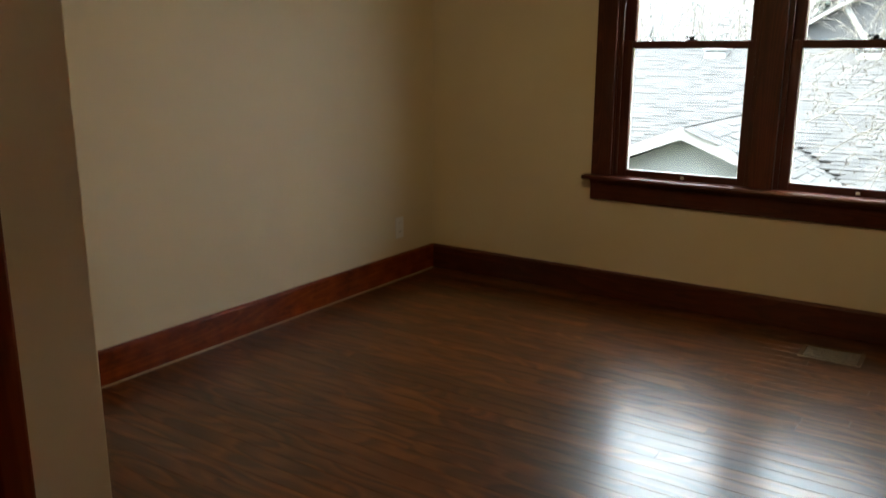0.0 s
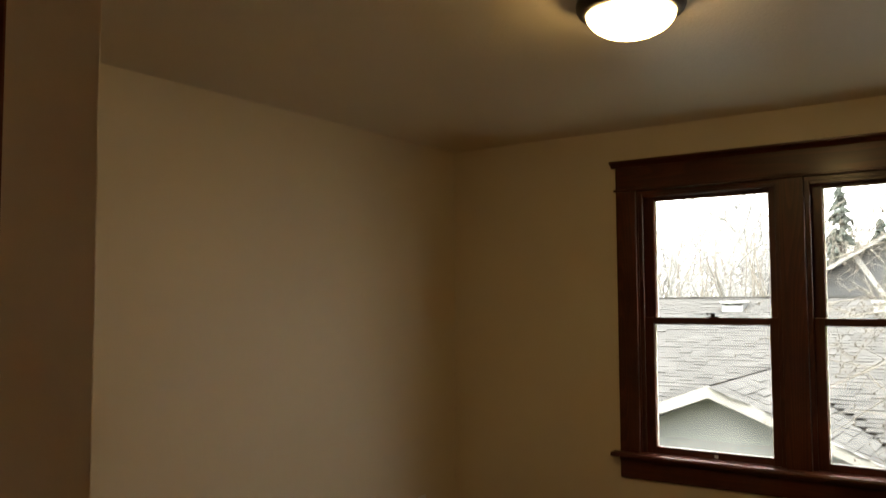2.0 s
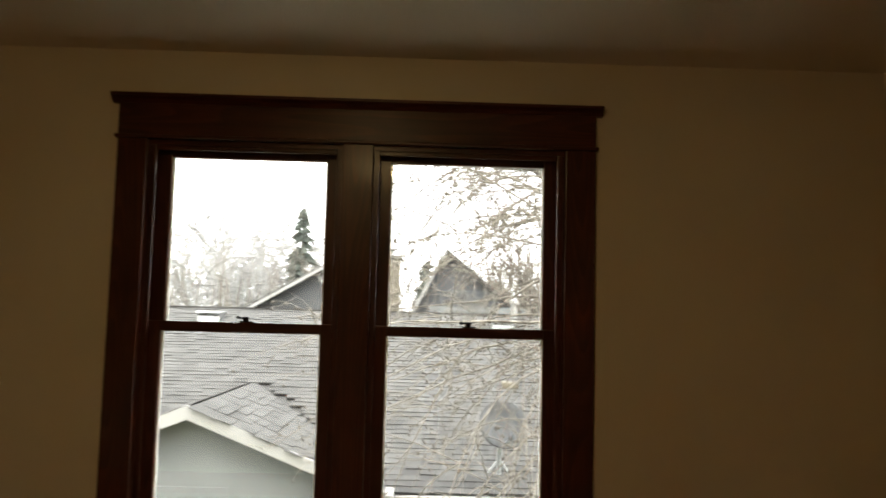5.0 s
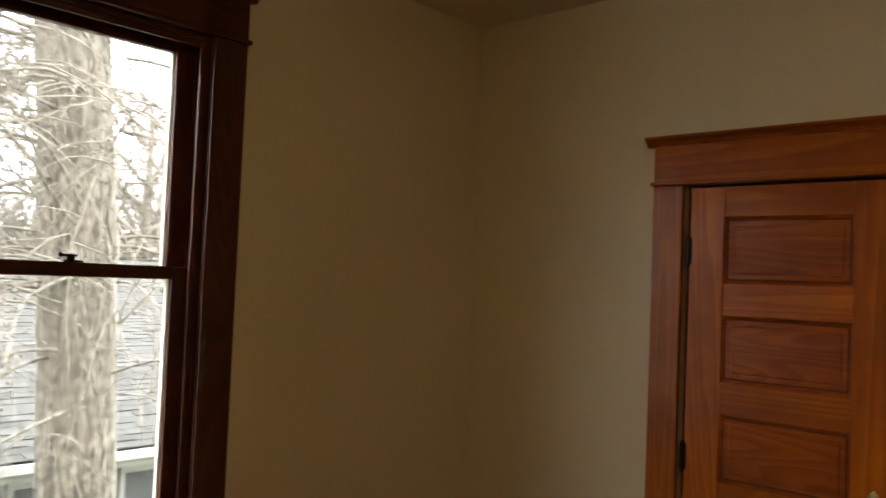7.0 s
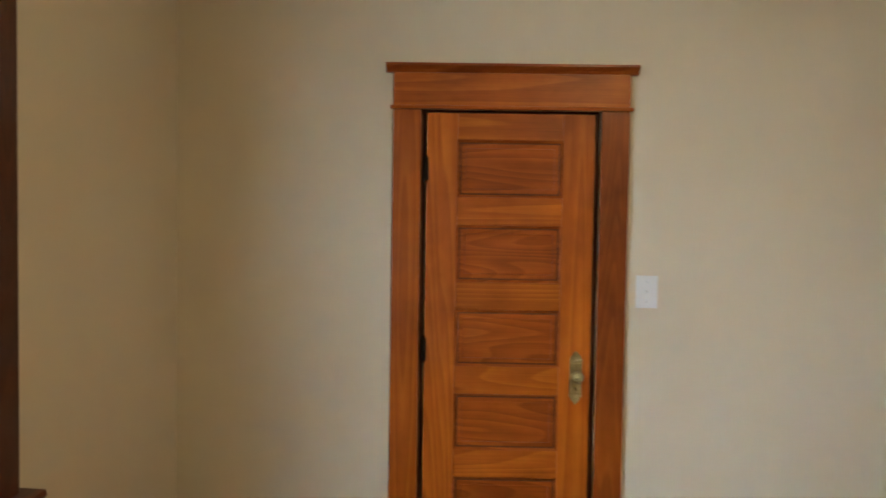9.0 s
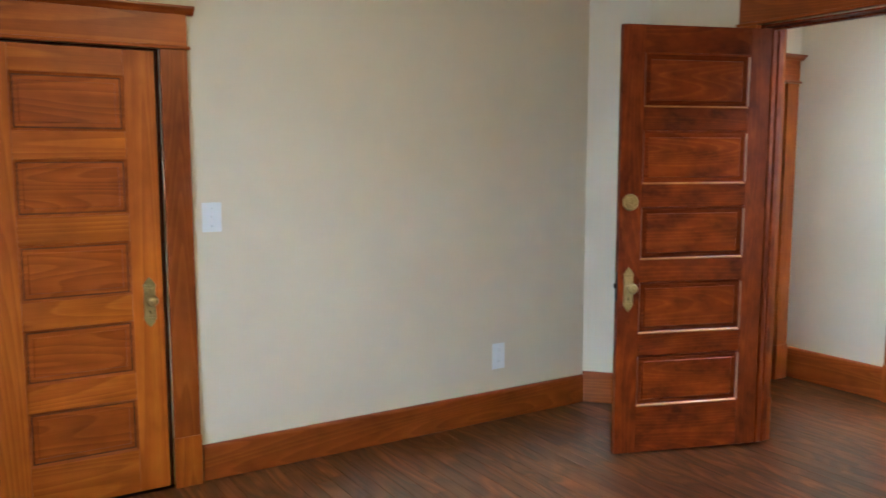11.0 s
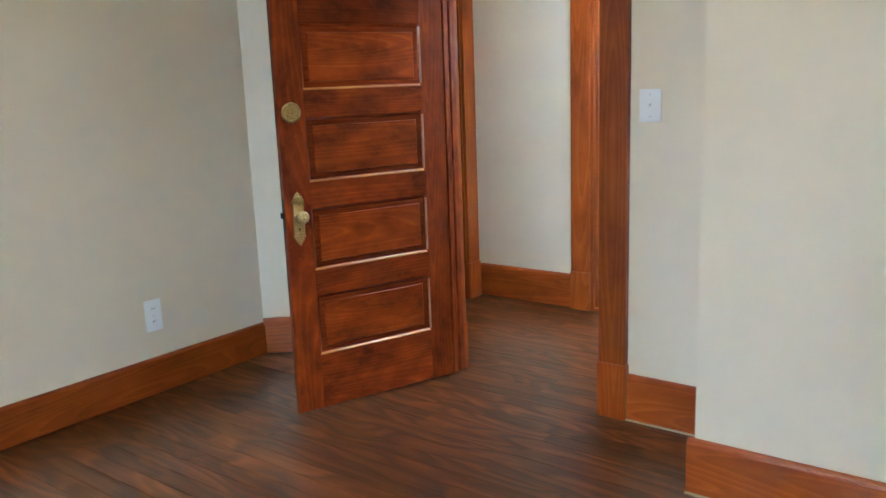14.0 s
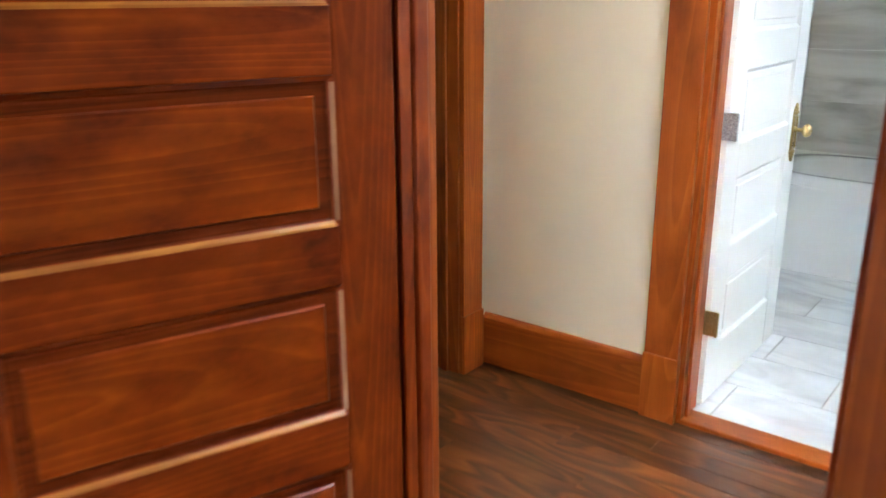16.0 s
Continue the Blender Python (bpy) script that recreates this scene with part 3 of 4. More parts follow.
def panel_door(name, width, height, bottoms, ph, stile, mats, m, label, thick=0.035):
    """A door of stiles, rails and raised panels: local x from 0 to width, faces at y = 0 and y = thick."""
    th = empty(name, m)
    tagged(th, label, "door", kind="structure")
    z0 = 0.012
    for x0, x1 in ((0, stile), (width - stile, width)):
        part("stile", boxed((x0, 0, z0), (x1, thick, height), 0.0025), mats["z"], th)
    edges = [z0] + [v for b in bottoms for v in (b, b + ph)] + [height]
    for a, b in zip(edges[::2], edges[1::2]):
        part("rail", boxed((stile, 0.0008, a), (width - stile, thick - 0.0008, b), 0.0025), mats["x"], th)
    for b in bottoms:
        bm = bmesh.new()
        x0, x1, za, zb = stile, width - stile, b, b + ph
        steps = [(0.0, 0.0005), (0.002, 0.003), (0.010, 0.0095), (0.0135, 0.011), (0.017, 0.0098), (0.034, 0.0102), (0.0375, 0.0055), (0.044, 0.006)]
        for face in (0, 1):
            rows = []
            for inset, depth in steps:
                y = depth if face == 0 else thick - depth
                rows.append([bm.verts.new(p) for p in ((x0 + inset, y, za + inset), (x1 - inset, y, za + inset), (x1 - inset, y, zb - inset), (x0 + inset, y, zb - inset))])
            for i, (p, q) in enumerate(zip(rows, rows[1:])):
                for k in range(4):
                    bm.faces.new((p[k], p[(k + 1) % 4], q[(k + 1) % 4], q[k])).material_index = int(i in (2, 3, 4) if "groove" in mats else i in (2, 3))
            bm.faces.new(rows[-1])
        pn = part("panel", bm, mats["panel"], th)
        pn.data.materials.append(mats.get("groove", GROOVE_SHADE))
    return th


# closet door, shut: local x from its hinge edge
FC = frame_of(0.002, -1.081, -90)
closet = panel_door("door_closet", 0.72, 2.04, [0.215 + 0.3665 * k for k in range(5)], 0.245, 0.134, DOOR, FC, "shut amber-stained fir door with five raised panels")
knob_set(closet, 0.66, 0.905, 0.0, BRASS)
for hz in (1.80, 1.02, 0.22):
    hinge(closet, -0.004, hz, -0.004, DARK_METAL, 0.1)
# entry door, standing open into the room
d = Vector((0.332, 0.943)).normalized()
ang = math.degrees(math.atan2(d.y, d.x))
EW, EST = 0.828, 0.120
FO = pose(-1.094, -4.658, 0, 0, 0, ang)
entry = panel_door("door_entry", EW, 2.225, [0.262 + 0.389 * k for k in range(5)], 0.272, EST, DARKDOOR, FO @ pose(0, -0.035, 0), "open dark red-brown fir door with five raised panels")
knob_set(entry, EW - 0.058, 0.888, 0.035, BRASS, 1, 1.338)
knob_set(entry, EW - 0.058, 0.888, 0.0, BRASS, -1)
latch = boxed((EW - 0.001, 0.006, 0.83), (EW + 0.0015, 0.029, 0.98))
box(latch, (EW + 0.001, 0.011, 0.895), (EW + 0.014, 0.024, 0.92), 0.003)
part("latch", latch, DARK_METAL, entry)
for hz in (2.0, 1.1, 0.25):
    hinge(entry, -0.006, hz, 0.0, DARK_METAL, 0.1)
# light strips paint the window light caught on panels' lower and side edges
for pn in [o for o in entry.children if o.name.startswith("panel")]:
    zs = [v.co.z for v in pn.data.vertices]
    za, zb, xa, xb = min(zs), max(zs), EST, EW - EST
    part("worn_sticking", prism([(0.0354, za - 0.001), (0.0342, za + 0.0034), (0.0282, za + 0.0085), (0.0268, za + 0.0075)], xa + 0.006, xb - 0.004, "yz"), EDGE_GLINT["x"], pn, "amber highlight painted along the lower edge")
    part("worn_sticking", prism([(xa - 0.001, 0.0354), (xa + 0.0028, 0.0342), (xa + 0.0068, 0.0298), (xa + 0.006, 0.0282)], za + 0.01, zb - 0.012, "xy"), EDGE_GLINT["z"], pn, "pale highlight painted along the side edge")
# white bathroom door, open against the tub's end
FW = pose(-1.184, -6.185, 0.008, 0, 0, -90.2)
WP = {a: WHITE for a in ("x", "y", "z", "panel", "groove")}
bath_door = panel_door("door_bathroom", 0.80, 2.035, [0.215 + 0.3665 * k for k in range(5)], 0.245, 0.13, WP, FW, "open white painted five-panel bathroom door")
knob_set(bath_door, 0.74, 0.905, 0.0, BRASS)
for hz in (1.75, 1.02, 0.33):
    bm = boxed((-0.006, -0.028, hz - 0.045), (0.0, 0.03, hz + 0.045))
    box(bm, (-0.012, -0.034, hz - 0.045), (0, -0.026, hz + 0.045), 0.002)
    for k in (-0.03, 0, 0.03):
        bmesh.ops.create_icosphere(bm, subdivisions=1, radius=0.004, matrix=pose(-0.006, -0.01, hz + k))
    part("hinge", bm, BRASS if hz < 0.5 else STEEL, bath_door, "brass butt hinge" if hz < 0.5 else "steel butt hinge")

# ---- the double window ----
win = empty("window_1", pose(-2.365, 0, 0.8))
tagged(win, "double-hung pair of windows in dark stained fir, darkened further for backlight", "window", kind="structure")
IM = Matrix.Translation((2.365, 0, -0.8))


def wpart(name, lo, hi, mat, bevel=0.003, label="", parent=None):
    return part(name, flip(boxed(lo, hi, bevel), IM), mat, parent or win, label)


OX0, OX1 = W1[0] - 0.125, W2[1] + 0.127
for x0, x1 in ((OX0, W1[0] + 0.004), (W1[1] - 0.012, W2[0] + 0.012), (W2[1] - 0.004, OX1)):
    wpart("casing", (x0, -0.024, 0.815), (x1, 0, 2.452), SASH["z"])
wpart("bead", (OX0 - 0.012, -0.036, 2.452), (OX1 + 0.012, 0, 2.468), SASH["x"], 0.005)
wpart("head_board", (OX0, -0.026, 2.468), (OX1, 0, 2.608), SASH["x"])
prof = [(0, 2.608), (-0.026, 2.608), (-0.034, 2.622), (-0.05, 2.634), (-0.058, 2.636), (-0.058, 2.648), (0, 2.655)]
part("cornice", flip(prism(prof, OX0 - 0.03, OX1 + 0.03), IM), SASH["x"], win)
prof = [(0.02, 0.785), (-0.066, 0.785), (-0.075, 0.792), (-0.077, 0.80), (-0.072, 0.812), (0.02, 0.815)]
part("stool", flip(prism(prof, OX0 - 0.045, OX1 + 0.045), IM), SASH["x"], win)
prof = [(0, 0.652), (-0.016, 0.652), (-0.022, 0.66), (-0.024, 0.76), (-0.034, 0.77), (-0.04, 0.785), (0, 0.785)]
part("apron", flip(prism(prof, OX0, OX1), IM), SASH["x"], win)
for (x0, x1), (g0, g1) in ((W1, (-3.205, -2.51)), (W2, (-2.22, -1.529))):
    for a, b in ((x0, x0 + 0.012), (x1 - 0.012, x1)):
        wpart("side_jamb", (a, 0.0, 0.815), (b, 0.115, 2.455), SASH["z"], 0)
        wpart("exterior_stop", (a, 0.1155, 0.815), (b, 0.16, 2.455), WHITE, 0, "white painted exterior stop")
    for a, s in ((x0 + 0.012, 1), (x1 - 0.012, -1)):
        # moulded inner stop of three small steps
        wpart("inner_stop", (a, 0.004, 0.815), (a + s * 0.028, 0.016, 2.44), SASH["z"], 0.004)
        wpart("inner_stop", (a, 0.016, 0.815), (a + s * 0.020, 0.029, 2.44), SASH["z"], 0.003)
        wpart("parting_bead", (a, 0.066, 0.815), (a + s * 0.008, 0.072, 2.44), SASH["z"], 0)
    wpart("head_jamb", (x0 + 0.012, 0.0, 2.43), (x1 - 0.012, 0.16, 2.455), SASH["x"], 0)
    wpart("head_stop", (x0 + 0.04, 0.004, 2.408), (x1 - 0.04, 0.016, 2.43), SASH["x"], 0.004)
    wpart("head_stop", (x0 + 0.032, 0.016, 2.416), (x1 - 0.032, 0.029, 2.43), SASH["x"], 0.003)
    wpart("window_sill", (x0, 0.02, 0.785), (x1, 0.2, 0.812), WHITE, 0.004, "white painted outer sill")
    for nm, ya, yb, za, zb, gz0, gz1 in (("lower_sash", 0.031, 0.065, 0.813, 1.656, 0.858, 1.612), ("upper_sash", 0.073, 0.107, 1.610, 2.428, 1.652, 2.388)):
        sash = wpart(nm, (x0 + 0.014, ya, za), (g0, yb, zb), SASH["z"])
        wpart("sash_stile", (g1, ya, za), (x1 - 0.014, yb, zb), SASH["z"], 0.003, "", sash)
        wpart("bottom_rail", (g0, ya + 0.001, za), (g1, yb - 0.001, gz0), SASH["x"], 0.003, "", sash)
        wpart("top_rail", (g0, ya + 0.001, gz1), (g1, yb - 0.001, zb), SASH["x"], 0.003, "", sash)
        pane = wpart("pane", (g0 - 0.004, (ya + yb) / 2 - 0.0015, gz0 - 0.004), (g1 + 0.004, (ya + yb) / 2 + 0.0015, gz1 + 0.004), GLASS, 0, "clear slightly dusty glass pane", sash)
        pane.visible_shadow = False
        # pale putty line seen from inside, outside the glass
        for a, b in ((g0, g0 + 0.007), (g1 - 0.007, g1)):
            wpart("putty", (a, yb - 0.014, gz0), (b, yb - 0.002, gz1), WHITE, 0, "pale glazing putty", sash)
    cx = (g0 + g1) / 2 + 0.02
    lk = boxed((cx - 0.03, 0.036, 1.656), (cx + 0.03, 0.062, 1.662), 0.002)
    lk2 = lathe([(0.014, 1.662), (0.014, 1.670), (0.009, 1.676), (0.009, 1.681)], 14, pose(cx - 0.005, 0.05, 0))
    m2 = bpy.data.meshes.new("tmp")
    lk2.to_mesh(m2), lk2.free()
    lk.from_mesh(m2)
    box(lk, (cx - 0.035, 0.04, 1.672), (cx + 0.012, 0.052, 1.680), 0.003)
    bmesh.ops.create_icosphere(lk, subdivisions=2, radius=0.008, matrix=pose(cx - 0.037, 0.044, 1.678))
    part("sash_lock", flip(lk, IM), BLACK, win, "black iron sash lock")
    lift = boxed((cx - 0.01, 0.022, 0.822), (cx + 0.012, 0.032, 0.84), 0.003)
    part("sash_lift", flip(lift, IM), PLASTIC, win, "small pale sash stop")


# ---- small wall fittings ----
def wall_plate(name, m, kind, label, w=0.078, h=0.125):
    """Local x along the wall, -y into the room."""
    th = empty(name, m)
    tagged(th, label, "switch" if "switch" in name else "outlet")
    part("plate", boxed((-w / 2, -0.006, -h / 2), (w / 2, -0.0002, h / 2), 0.003), PLASTIC, th)
    if kind == "switch":
        part("slot", boxed((-0.006, -0.0068, -0.013), (0.006, -0.0055, 0.013)), PLASTIC, th)
        part("toggle", flip(boxed((-0.0045, -0.018, -0.004), (0.0045, 0, 0.006), 0.002), pose(0, -0.004, 0, -25)), PLASTIC, th)
    else:
        for s in (-1, 1):
            rec = part("receptacle", boxed((-0.017, -0.0085, s * 0.031 - 0.014), (0.017, -0.005, s * 0.031 + 0.014), 0.004), PLASTIC, th)
            for k in (-1, 1):
                part("slot", boxed((k * 0.006 - 0.001, -0.0092, s * 0.031 - 0.002), (k * 0.006 + 0.001, -0.0083, s * 0.031 + 0.007)), BLACK, rec)
    for s in (-1, 1):
        z = s * 0.043 if kind == "switch" else 0
        if kind == "switch" or s > 0:
            part("screw", lathe([(0.003, 0), (0.0025, 0.001)], 10, pose(0, -0.006, z, 90)), STEEL, th)
    return th


wall_plate("light_switch", pose(0, -2.037, 1.285, 0, 0, -90), "switch", "white toggle switch plate beside the closet door", 0.094, 0.14)
wall_plate("light_switch", pose(-2.125, SY, 1.322, 0, 0, 180), "switch", "white toggle switch plate beside the entry doorway", 0.09, 0.127)
wall_plate("wall_outlet", pose(0, -3.717, 0.39, 0, 0, -90), "outlet", "white duplex outlet plate above the baseboard", 0.09, 0.155)
wall_plate("wall_outlet", pose(WX, -0.415, 0.372, 0, 0, 90), "outlet", "white duplex outlet plate above the baseboard", 0.09, 0.15)
wall_plate("wall_outlet", pose(-2.395, SY, 0.425, 0, 0, 180), "outlet", "white duplex outlet plate near the wall's edge", 0.07, 0.125)

# floor register
reg = empty("floor_register", pose(-1.84, -0.34, 0))
tagged(reg, "brown metal floor register set into the boards", "register")
bm = bmesh.new()
for lo, hi in (((-0.155, -0.105, 0), (0.155, -0.082, 0.006)), ((-0.155, 0.082, 0), (0.155, 0.105, 0.006)), ((-0.155, -0.082, 0), (-0.132, 0.082, 0.006)), ((0.132, -0.082, 0), (0.155, 0.082, 0.006))):
    box(bm, lo, hi, 0.002)
REGM = metal("bronze_register", (0.34, 0.27, 0.19), 0.6)
part("frame", bm, REGM, reg)
for k in range(11):
    part("slat", flip(boxed((-0.131, -0.0016, -0.005), (0.131, 0.0016, 0.006)), pose(0, -0.072 + 0.0144 * k, 0, 30)), REGM, reg)

# ceiling lamp
lamp = empty("ceiling_lamp", pose(-2.42, -2.17, CZ))
tagged(lamp, "lit flush ceiling lamp with a frosted bowl and dark bronze ring", "ceiling lamp")
part("ring", lathe([(0.16, 0), (0.185, -0.004), (0.195, -0.026), (0.195, -0.044), (0.186, -0.06), (0.165, -0.07), (0.158, -0.064), (0.158, -0.004)], 48), DARK_METAL, lamp, "dark bronze ring", True)
bowl = [(0.158, -0.066)] + [(0.158 * math.cos(a), -0.066 - 0.085 * math.sin(a)) for a in [math.pi / 2 * k / 10 for k in range(1, 10)]] + [(0.012, -0.1505)]
bm = bmesh.new()
rings = [[bm.verts.new((r * math.cos(2 * math.pi * k / 48), r * math.sin(2 * math.pi * k / 48), z)) for k in range(48)] for r, z in bowl]
for p, q in zip(rings, rings[1:]):
    for k in range(48):
        bm.faces.new((p[k], p[(k + 1) % 48], q[(k + 1) % 48], q[k]))
bm.faces.new(rings[-1])
part("bowl", bm, DIFFUSER, lamp, "glowing frosted glass bowl", True)

# ---- bathroom things ----
tub = empty("bathtub", pose(-1.5, -8.35, 0.004))
tagged(tub, "white alcove bathtub with a plain apron", "bathtub")
bm = bmesh.new()
X0, X1, Y0, Y1 = -0.77, 0.77, -0.39, 0.39
box(bm, (X0, Y1 - 0.03, 0), (X1, Y1, 0.47), 0.01)
part("apron", bm, PORCELAIN, tub)
bm = bmesh.new()
oval = lambda rx, ry, z: [bm.verts.new((rx * (abs(math.cos(a)) ** 0.5) * (1 if math.cos(a) > 0 else -1), ry * (abs(math.sin(a)) ** 0.5) * (1 if math.sin(a) > 0 else -1), z)) for a in [2 * math.pi * (k + 0.5) / 40 for k in range(40)]]
rows = [oval(0.768, 0.395, 0.44), oval(0.77, 0.40, 0.50), oval(0.765, 0.395, 0.52), oval(0.69, 0.32, 0.52), oval(0.67, 0.30, 0.50), oval(0.56, 0.24, 0.14), oval(0.5, 0.2, 0.12)]
for p, q in zip(rows, rows[1:]):
    for k in range(40):
        bm.faces.new((p[k], p[(k + 1) % 40], q[(k + 1) % 40], q[k]))
bm.faces.new(rows[-1])
part("basin", bm, PORCELAIN, tub, "", True)

# ---- outdoors ----
structure("ground", boxed((-400, -400, -3.3), (400, 800, -3.2)), ASPHALT, "dull winter lawn and bare soil", "ground")
rng = random.Random(7)


class Tubes:
    """Gathers tapered tubes into one mesh."""

    def __init__(self):
        self.v, self.f = [], []

    def add(self, pts, radii, sides):
        start = len(self.v)
        for i, (p, r) in enumerate(zip(pts, radii)):
            t = (pts[min(i + 1, len(pts) - 1)] - pts[max(i - 1, 0)]).normalized()
            a = t.cross(Vector((0.31, 0.87, 0.38))).normalized()
            b = t.cross(a)
            for k in range(sides):
                w = 2 * math.pi * k / sides
                self.v.append(p + a * (r * math.cos(w)) + b * (r * math.sin(w)))
        for i in range(len(pts) - 1):
            for k in range(sides):
                q = start + i * sides
                self.f.append((q + k, q + (k + 1) % sides, q + sides + (k + 1) % sides, q + sides + k))

    def mesh(self, name, mat, smooth=True):
        me = bpy.data.meshes.new(name)
        me.from_pydata([tuple(v) for v in self.v], [], self.f)
        me.materials.append(mat)
        if smooth:
            me.polygons.foreach_set("use_smooth", [True] * len(me.polygons))
        return me


def limb(tubes, p, way, length, r0, r1, droop, wobble, steps, sides):
    pts, radii = [p.copy()], [r0]
    w = way.normalized()
    for i in range(steps):
        w = (w + Vector((rng.uniform(-1, 1), rng.uniform(-1, 1), rng.uniform(-1, 1))) * wobble + Vector((0, 0, -droop))).normalized()
        p = p + w * (length / steps)
        pts.append(p)
        radii.append(r0 + (r1 - r0) * (i + 1) / steps)
    tubes.add(pts, radii, sides)
    return pts, radii


def side_way(w, spread):
    """A direction leaning away from w."""
    q = w.cross(Vector((rng.uniform(-1, 1), rng.uniform(-1, 1), rng.uniform(-1, 1)))).normalized()
    return (w + q * spread).normalized()


def bare_tree(name, x, y, height, r, label, limbs=13, twigs=7, lean=0.0, fine=0.012, bark=None):
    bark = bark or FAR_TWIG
    th = empty(name, pose(x, y, -3.2))
    tagged(th, label, "tree")
    trunk, crown = Tubes(), Tubes()
    pts, radii = limb(trunk, Vector((0, 0, -0.2)), Vector((lean, 0, 1)), height * 0.8, r, r * 0.25, -0.03, 0.07, 9, 9)
    for k in range(limbs):
        i = min(len(pts) - 2, 2 + int(rng.random() * (len(pts) - 3)))
        w = side_way(Vector((0, 0, 1)), rng.uniform(0.7, 1.5))
        lp, lr = limb(crown, pts[i].lerp(pts[i + 1], rng.random()), w, height * rng.uniform(0.25, 0.5), radii[i] * 0.5, fine * 1.6, -0.05, 0.14, 6, 5)
        for j in range(twigs):
            a = rng.randint(1, len(lp) - 1)
            tp, tr = limb(crown, lp[a], side_way(w, 1.0), height * rng.uniform(0.08, 0.22), max(fine, lr[a] * 0.5), fine * 0.6, -0.03, 0.2, 4, 4)
            for q in range(4):
                b = rng.randint(1, len(tp) - 1)
                limb(crown, tp[b], side_way(w, 1.2), height * rng.uniform(0.04, 0.1), fine * 0.7, fine * 0.4, 0.0, 0.25, 3, 3)
    for nm, t, mat in (("trunk", trunk, bark), ("crown", crown, bark)):
        ob = new(nm, t.mesh(nm, mat))
        ob.parent = th
    return th


# the tree beside the window, its trunk wrapped in bare creeper
near = empty("bare_vine_tree", pose(0.36, 4.75, -3.2))
tagged(near, "large bare tree with a creeper-wrapped trunk close to the window", "tree")
trunk, crown, creeper, buds = Tubes(), Tubes(), Tubes(), Tubes()
tp, tr = limb(trunk, Vector((0, 0, -0.2)), Vector((0.01, 0.0, 1)), 11.0, 0.33, 0.26, 0.0, 0.025, 14, 16)
for k in range(620):
    a, z = rng.uniform(0, 2 * math.pi), rng.uniform(0.0, 8.0)
    pts, radii = [], []
    for i in range(8):
        zz = z + i * 0.2
        at = (zz + 0.2) / 11.0 * 14
        mid = tp[int(at)].lerp(tp[int(at) + 1], at - int(at))
        rad = 0.33 - 0.07 * at / 14 + 0.006
        pts.append(Vector((mid.x + rad * math.cos(a), mid.y + rad * math.sin(a), zz)))
        radii.append(rng.uniform(0.006, 0.018))
        a += rng.uniform(-0.22, 0.22)
    creeper.add(pts, radii, 4)
for k in range(52):
    z = rng.uniform(3.6, 9.6)
    a = rng.uniform(math.pi * 0.8, math.pi * 1.65)
    w = Vector((math.cos(a), math.sin(a) * 0.75, rng.uniform(-0.1, 0.5)))
    start = Vector((0.3 * math.cos(a), 0.3 * math.sin(a), z))
    lp, lr = limb(crown, start, w, rng.uniform(1.6, 3.4), rng.uniform(0.010, 0.022), 0.005, 0.13, 0.1, 9, 5)
    for j in range(9):
        i = rng.randint(2, len(lp) - 1)
        sp, sr = limb(crown, lp[i], side_way(w, 1.1) + Vector((0, 0, -0.3)), rng.uniform(0.5, 1.5), 0.0065, 0.0025, 0.16, 0.16, 7, 4)
        for q in range(4):
            b = rng.randint(1, len(sp) - 1)
            up, ur = limb(crown, sp[b], side_way(w, 1.3), rng.uniform(0.15, 0.5), 0.0035, 0.0018, 0.12, 0.25, 4, 3)
            for e in (up[-1], up[2]):
                if rng.random() < 0.45:
                    buds.add([e, e + Vector((0.004, 0.002, -0.012)), e + Vector((0.004, 0.0, -0.03))], [0.003, 0.013, 0.003], 4)
for k in range(46):
    z = rng.uniform(4.4, 8.2)
    a = rng.uniform(math.pi * 0.75, math.pi * 1.3)
    w = Vector((math.cos(a), math.sin(a) * 0.6, rng.uniform(0.0, 0.55)))
    lp, lr = limb(crown, Vector((0.3 * math.cos(a), 0.3 * math.sin(a), z)), w, rng.uniform(2.0, 3.6), rng.uniform(0.012, 0.022), 0.004, 0.08, 0.18, 9, 5)
    for j in range(9):
        i = rng.randint(3, len(lp) - 1)
        sp, sr = limb(crown, lp[i], side_way(w, 1.3), rng.uniform(0.4, 1.1), 0.0055, 0.0022, 0.06, 0.2, 6, 4)
        for q in range(4):
            b = rng.randint(1, len(sp) - 1)
            up, ur = limb(crown, sp[b], side_way(w, 1.4), rng.uniform(0.12, 0.4), 0.0032, 0.0018, 0.04, 0.25, 4, 3)
            for e in (up[-1], up[2]):
                if rng.random() < 0.5:
                    buds.add([e, e + Vector((0.004, 0.002, -0.012)), e + Vector((0.004, 0.0, -0.03))], [0.003, 0.014, 0.003], 4)
for nm, t, mat, lb in (("trunk", trunk, BARK, "thick rough grey trunk"), ("creeper", creeper, TWIG, "bare woody creeper stems"), ("crown", crown, TWIG, "drooping bare pale twigs"),
                       ("dried_buds", buds, BARK, "small dried seed heads")):
    ob = new(nm, t.mesh(nm, mat))
    ob.parent = near
    ob["label"] = lb

for x, y, h, r, n in ((8.2, 26, 13, 0.28, 14), (10.5, 22, 13, 0.3, 14), (2.2, 30, 9, 0.2, 14), (12.5, 27, 14, 0.35, 14), (7.5, 33, 11, 0.25, 12), (15.5, 24, 12, 0.3, 12)):
    tagged(bare_tree("bare_tree", x, y, h, r, "tall bare winter tree beyond the neighbouring roof", n, 12, 0.0, 0.016, TWIG), group="bare trees beyond the roofs")
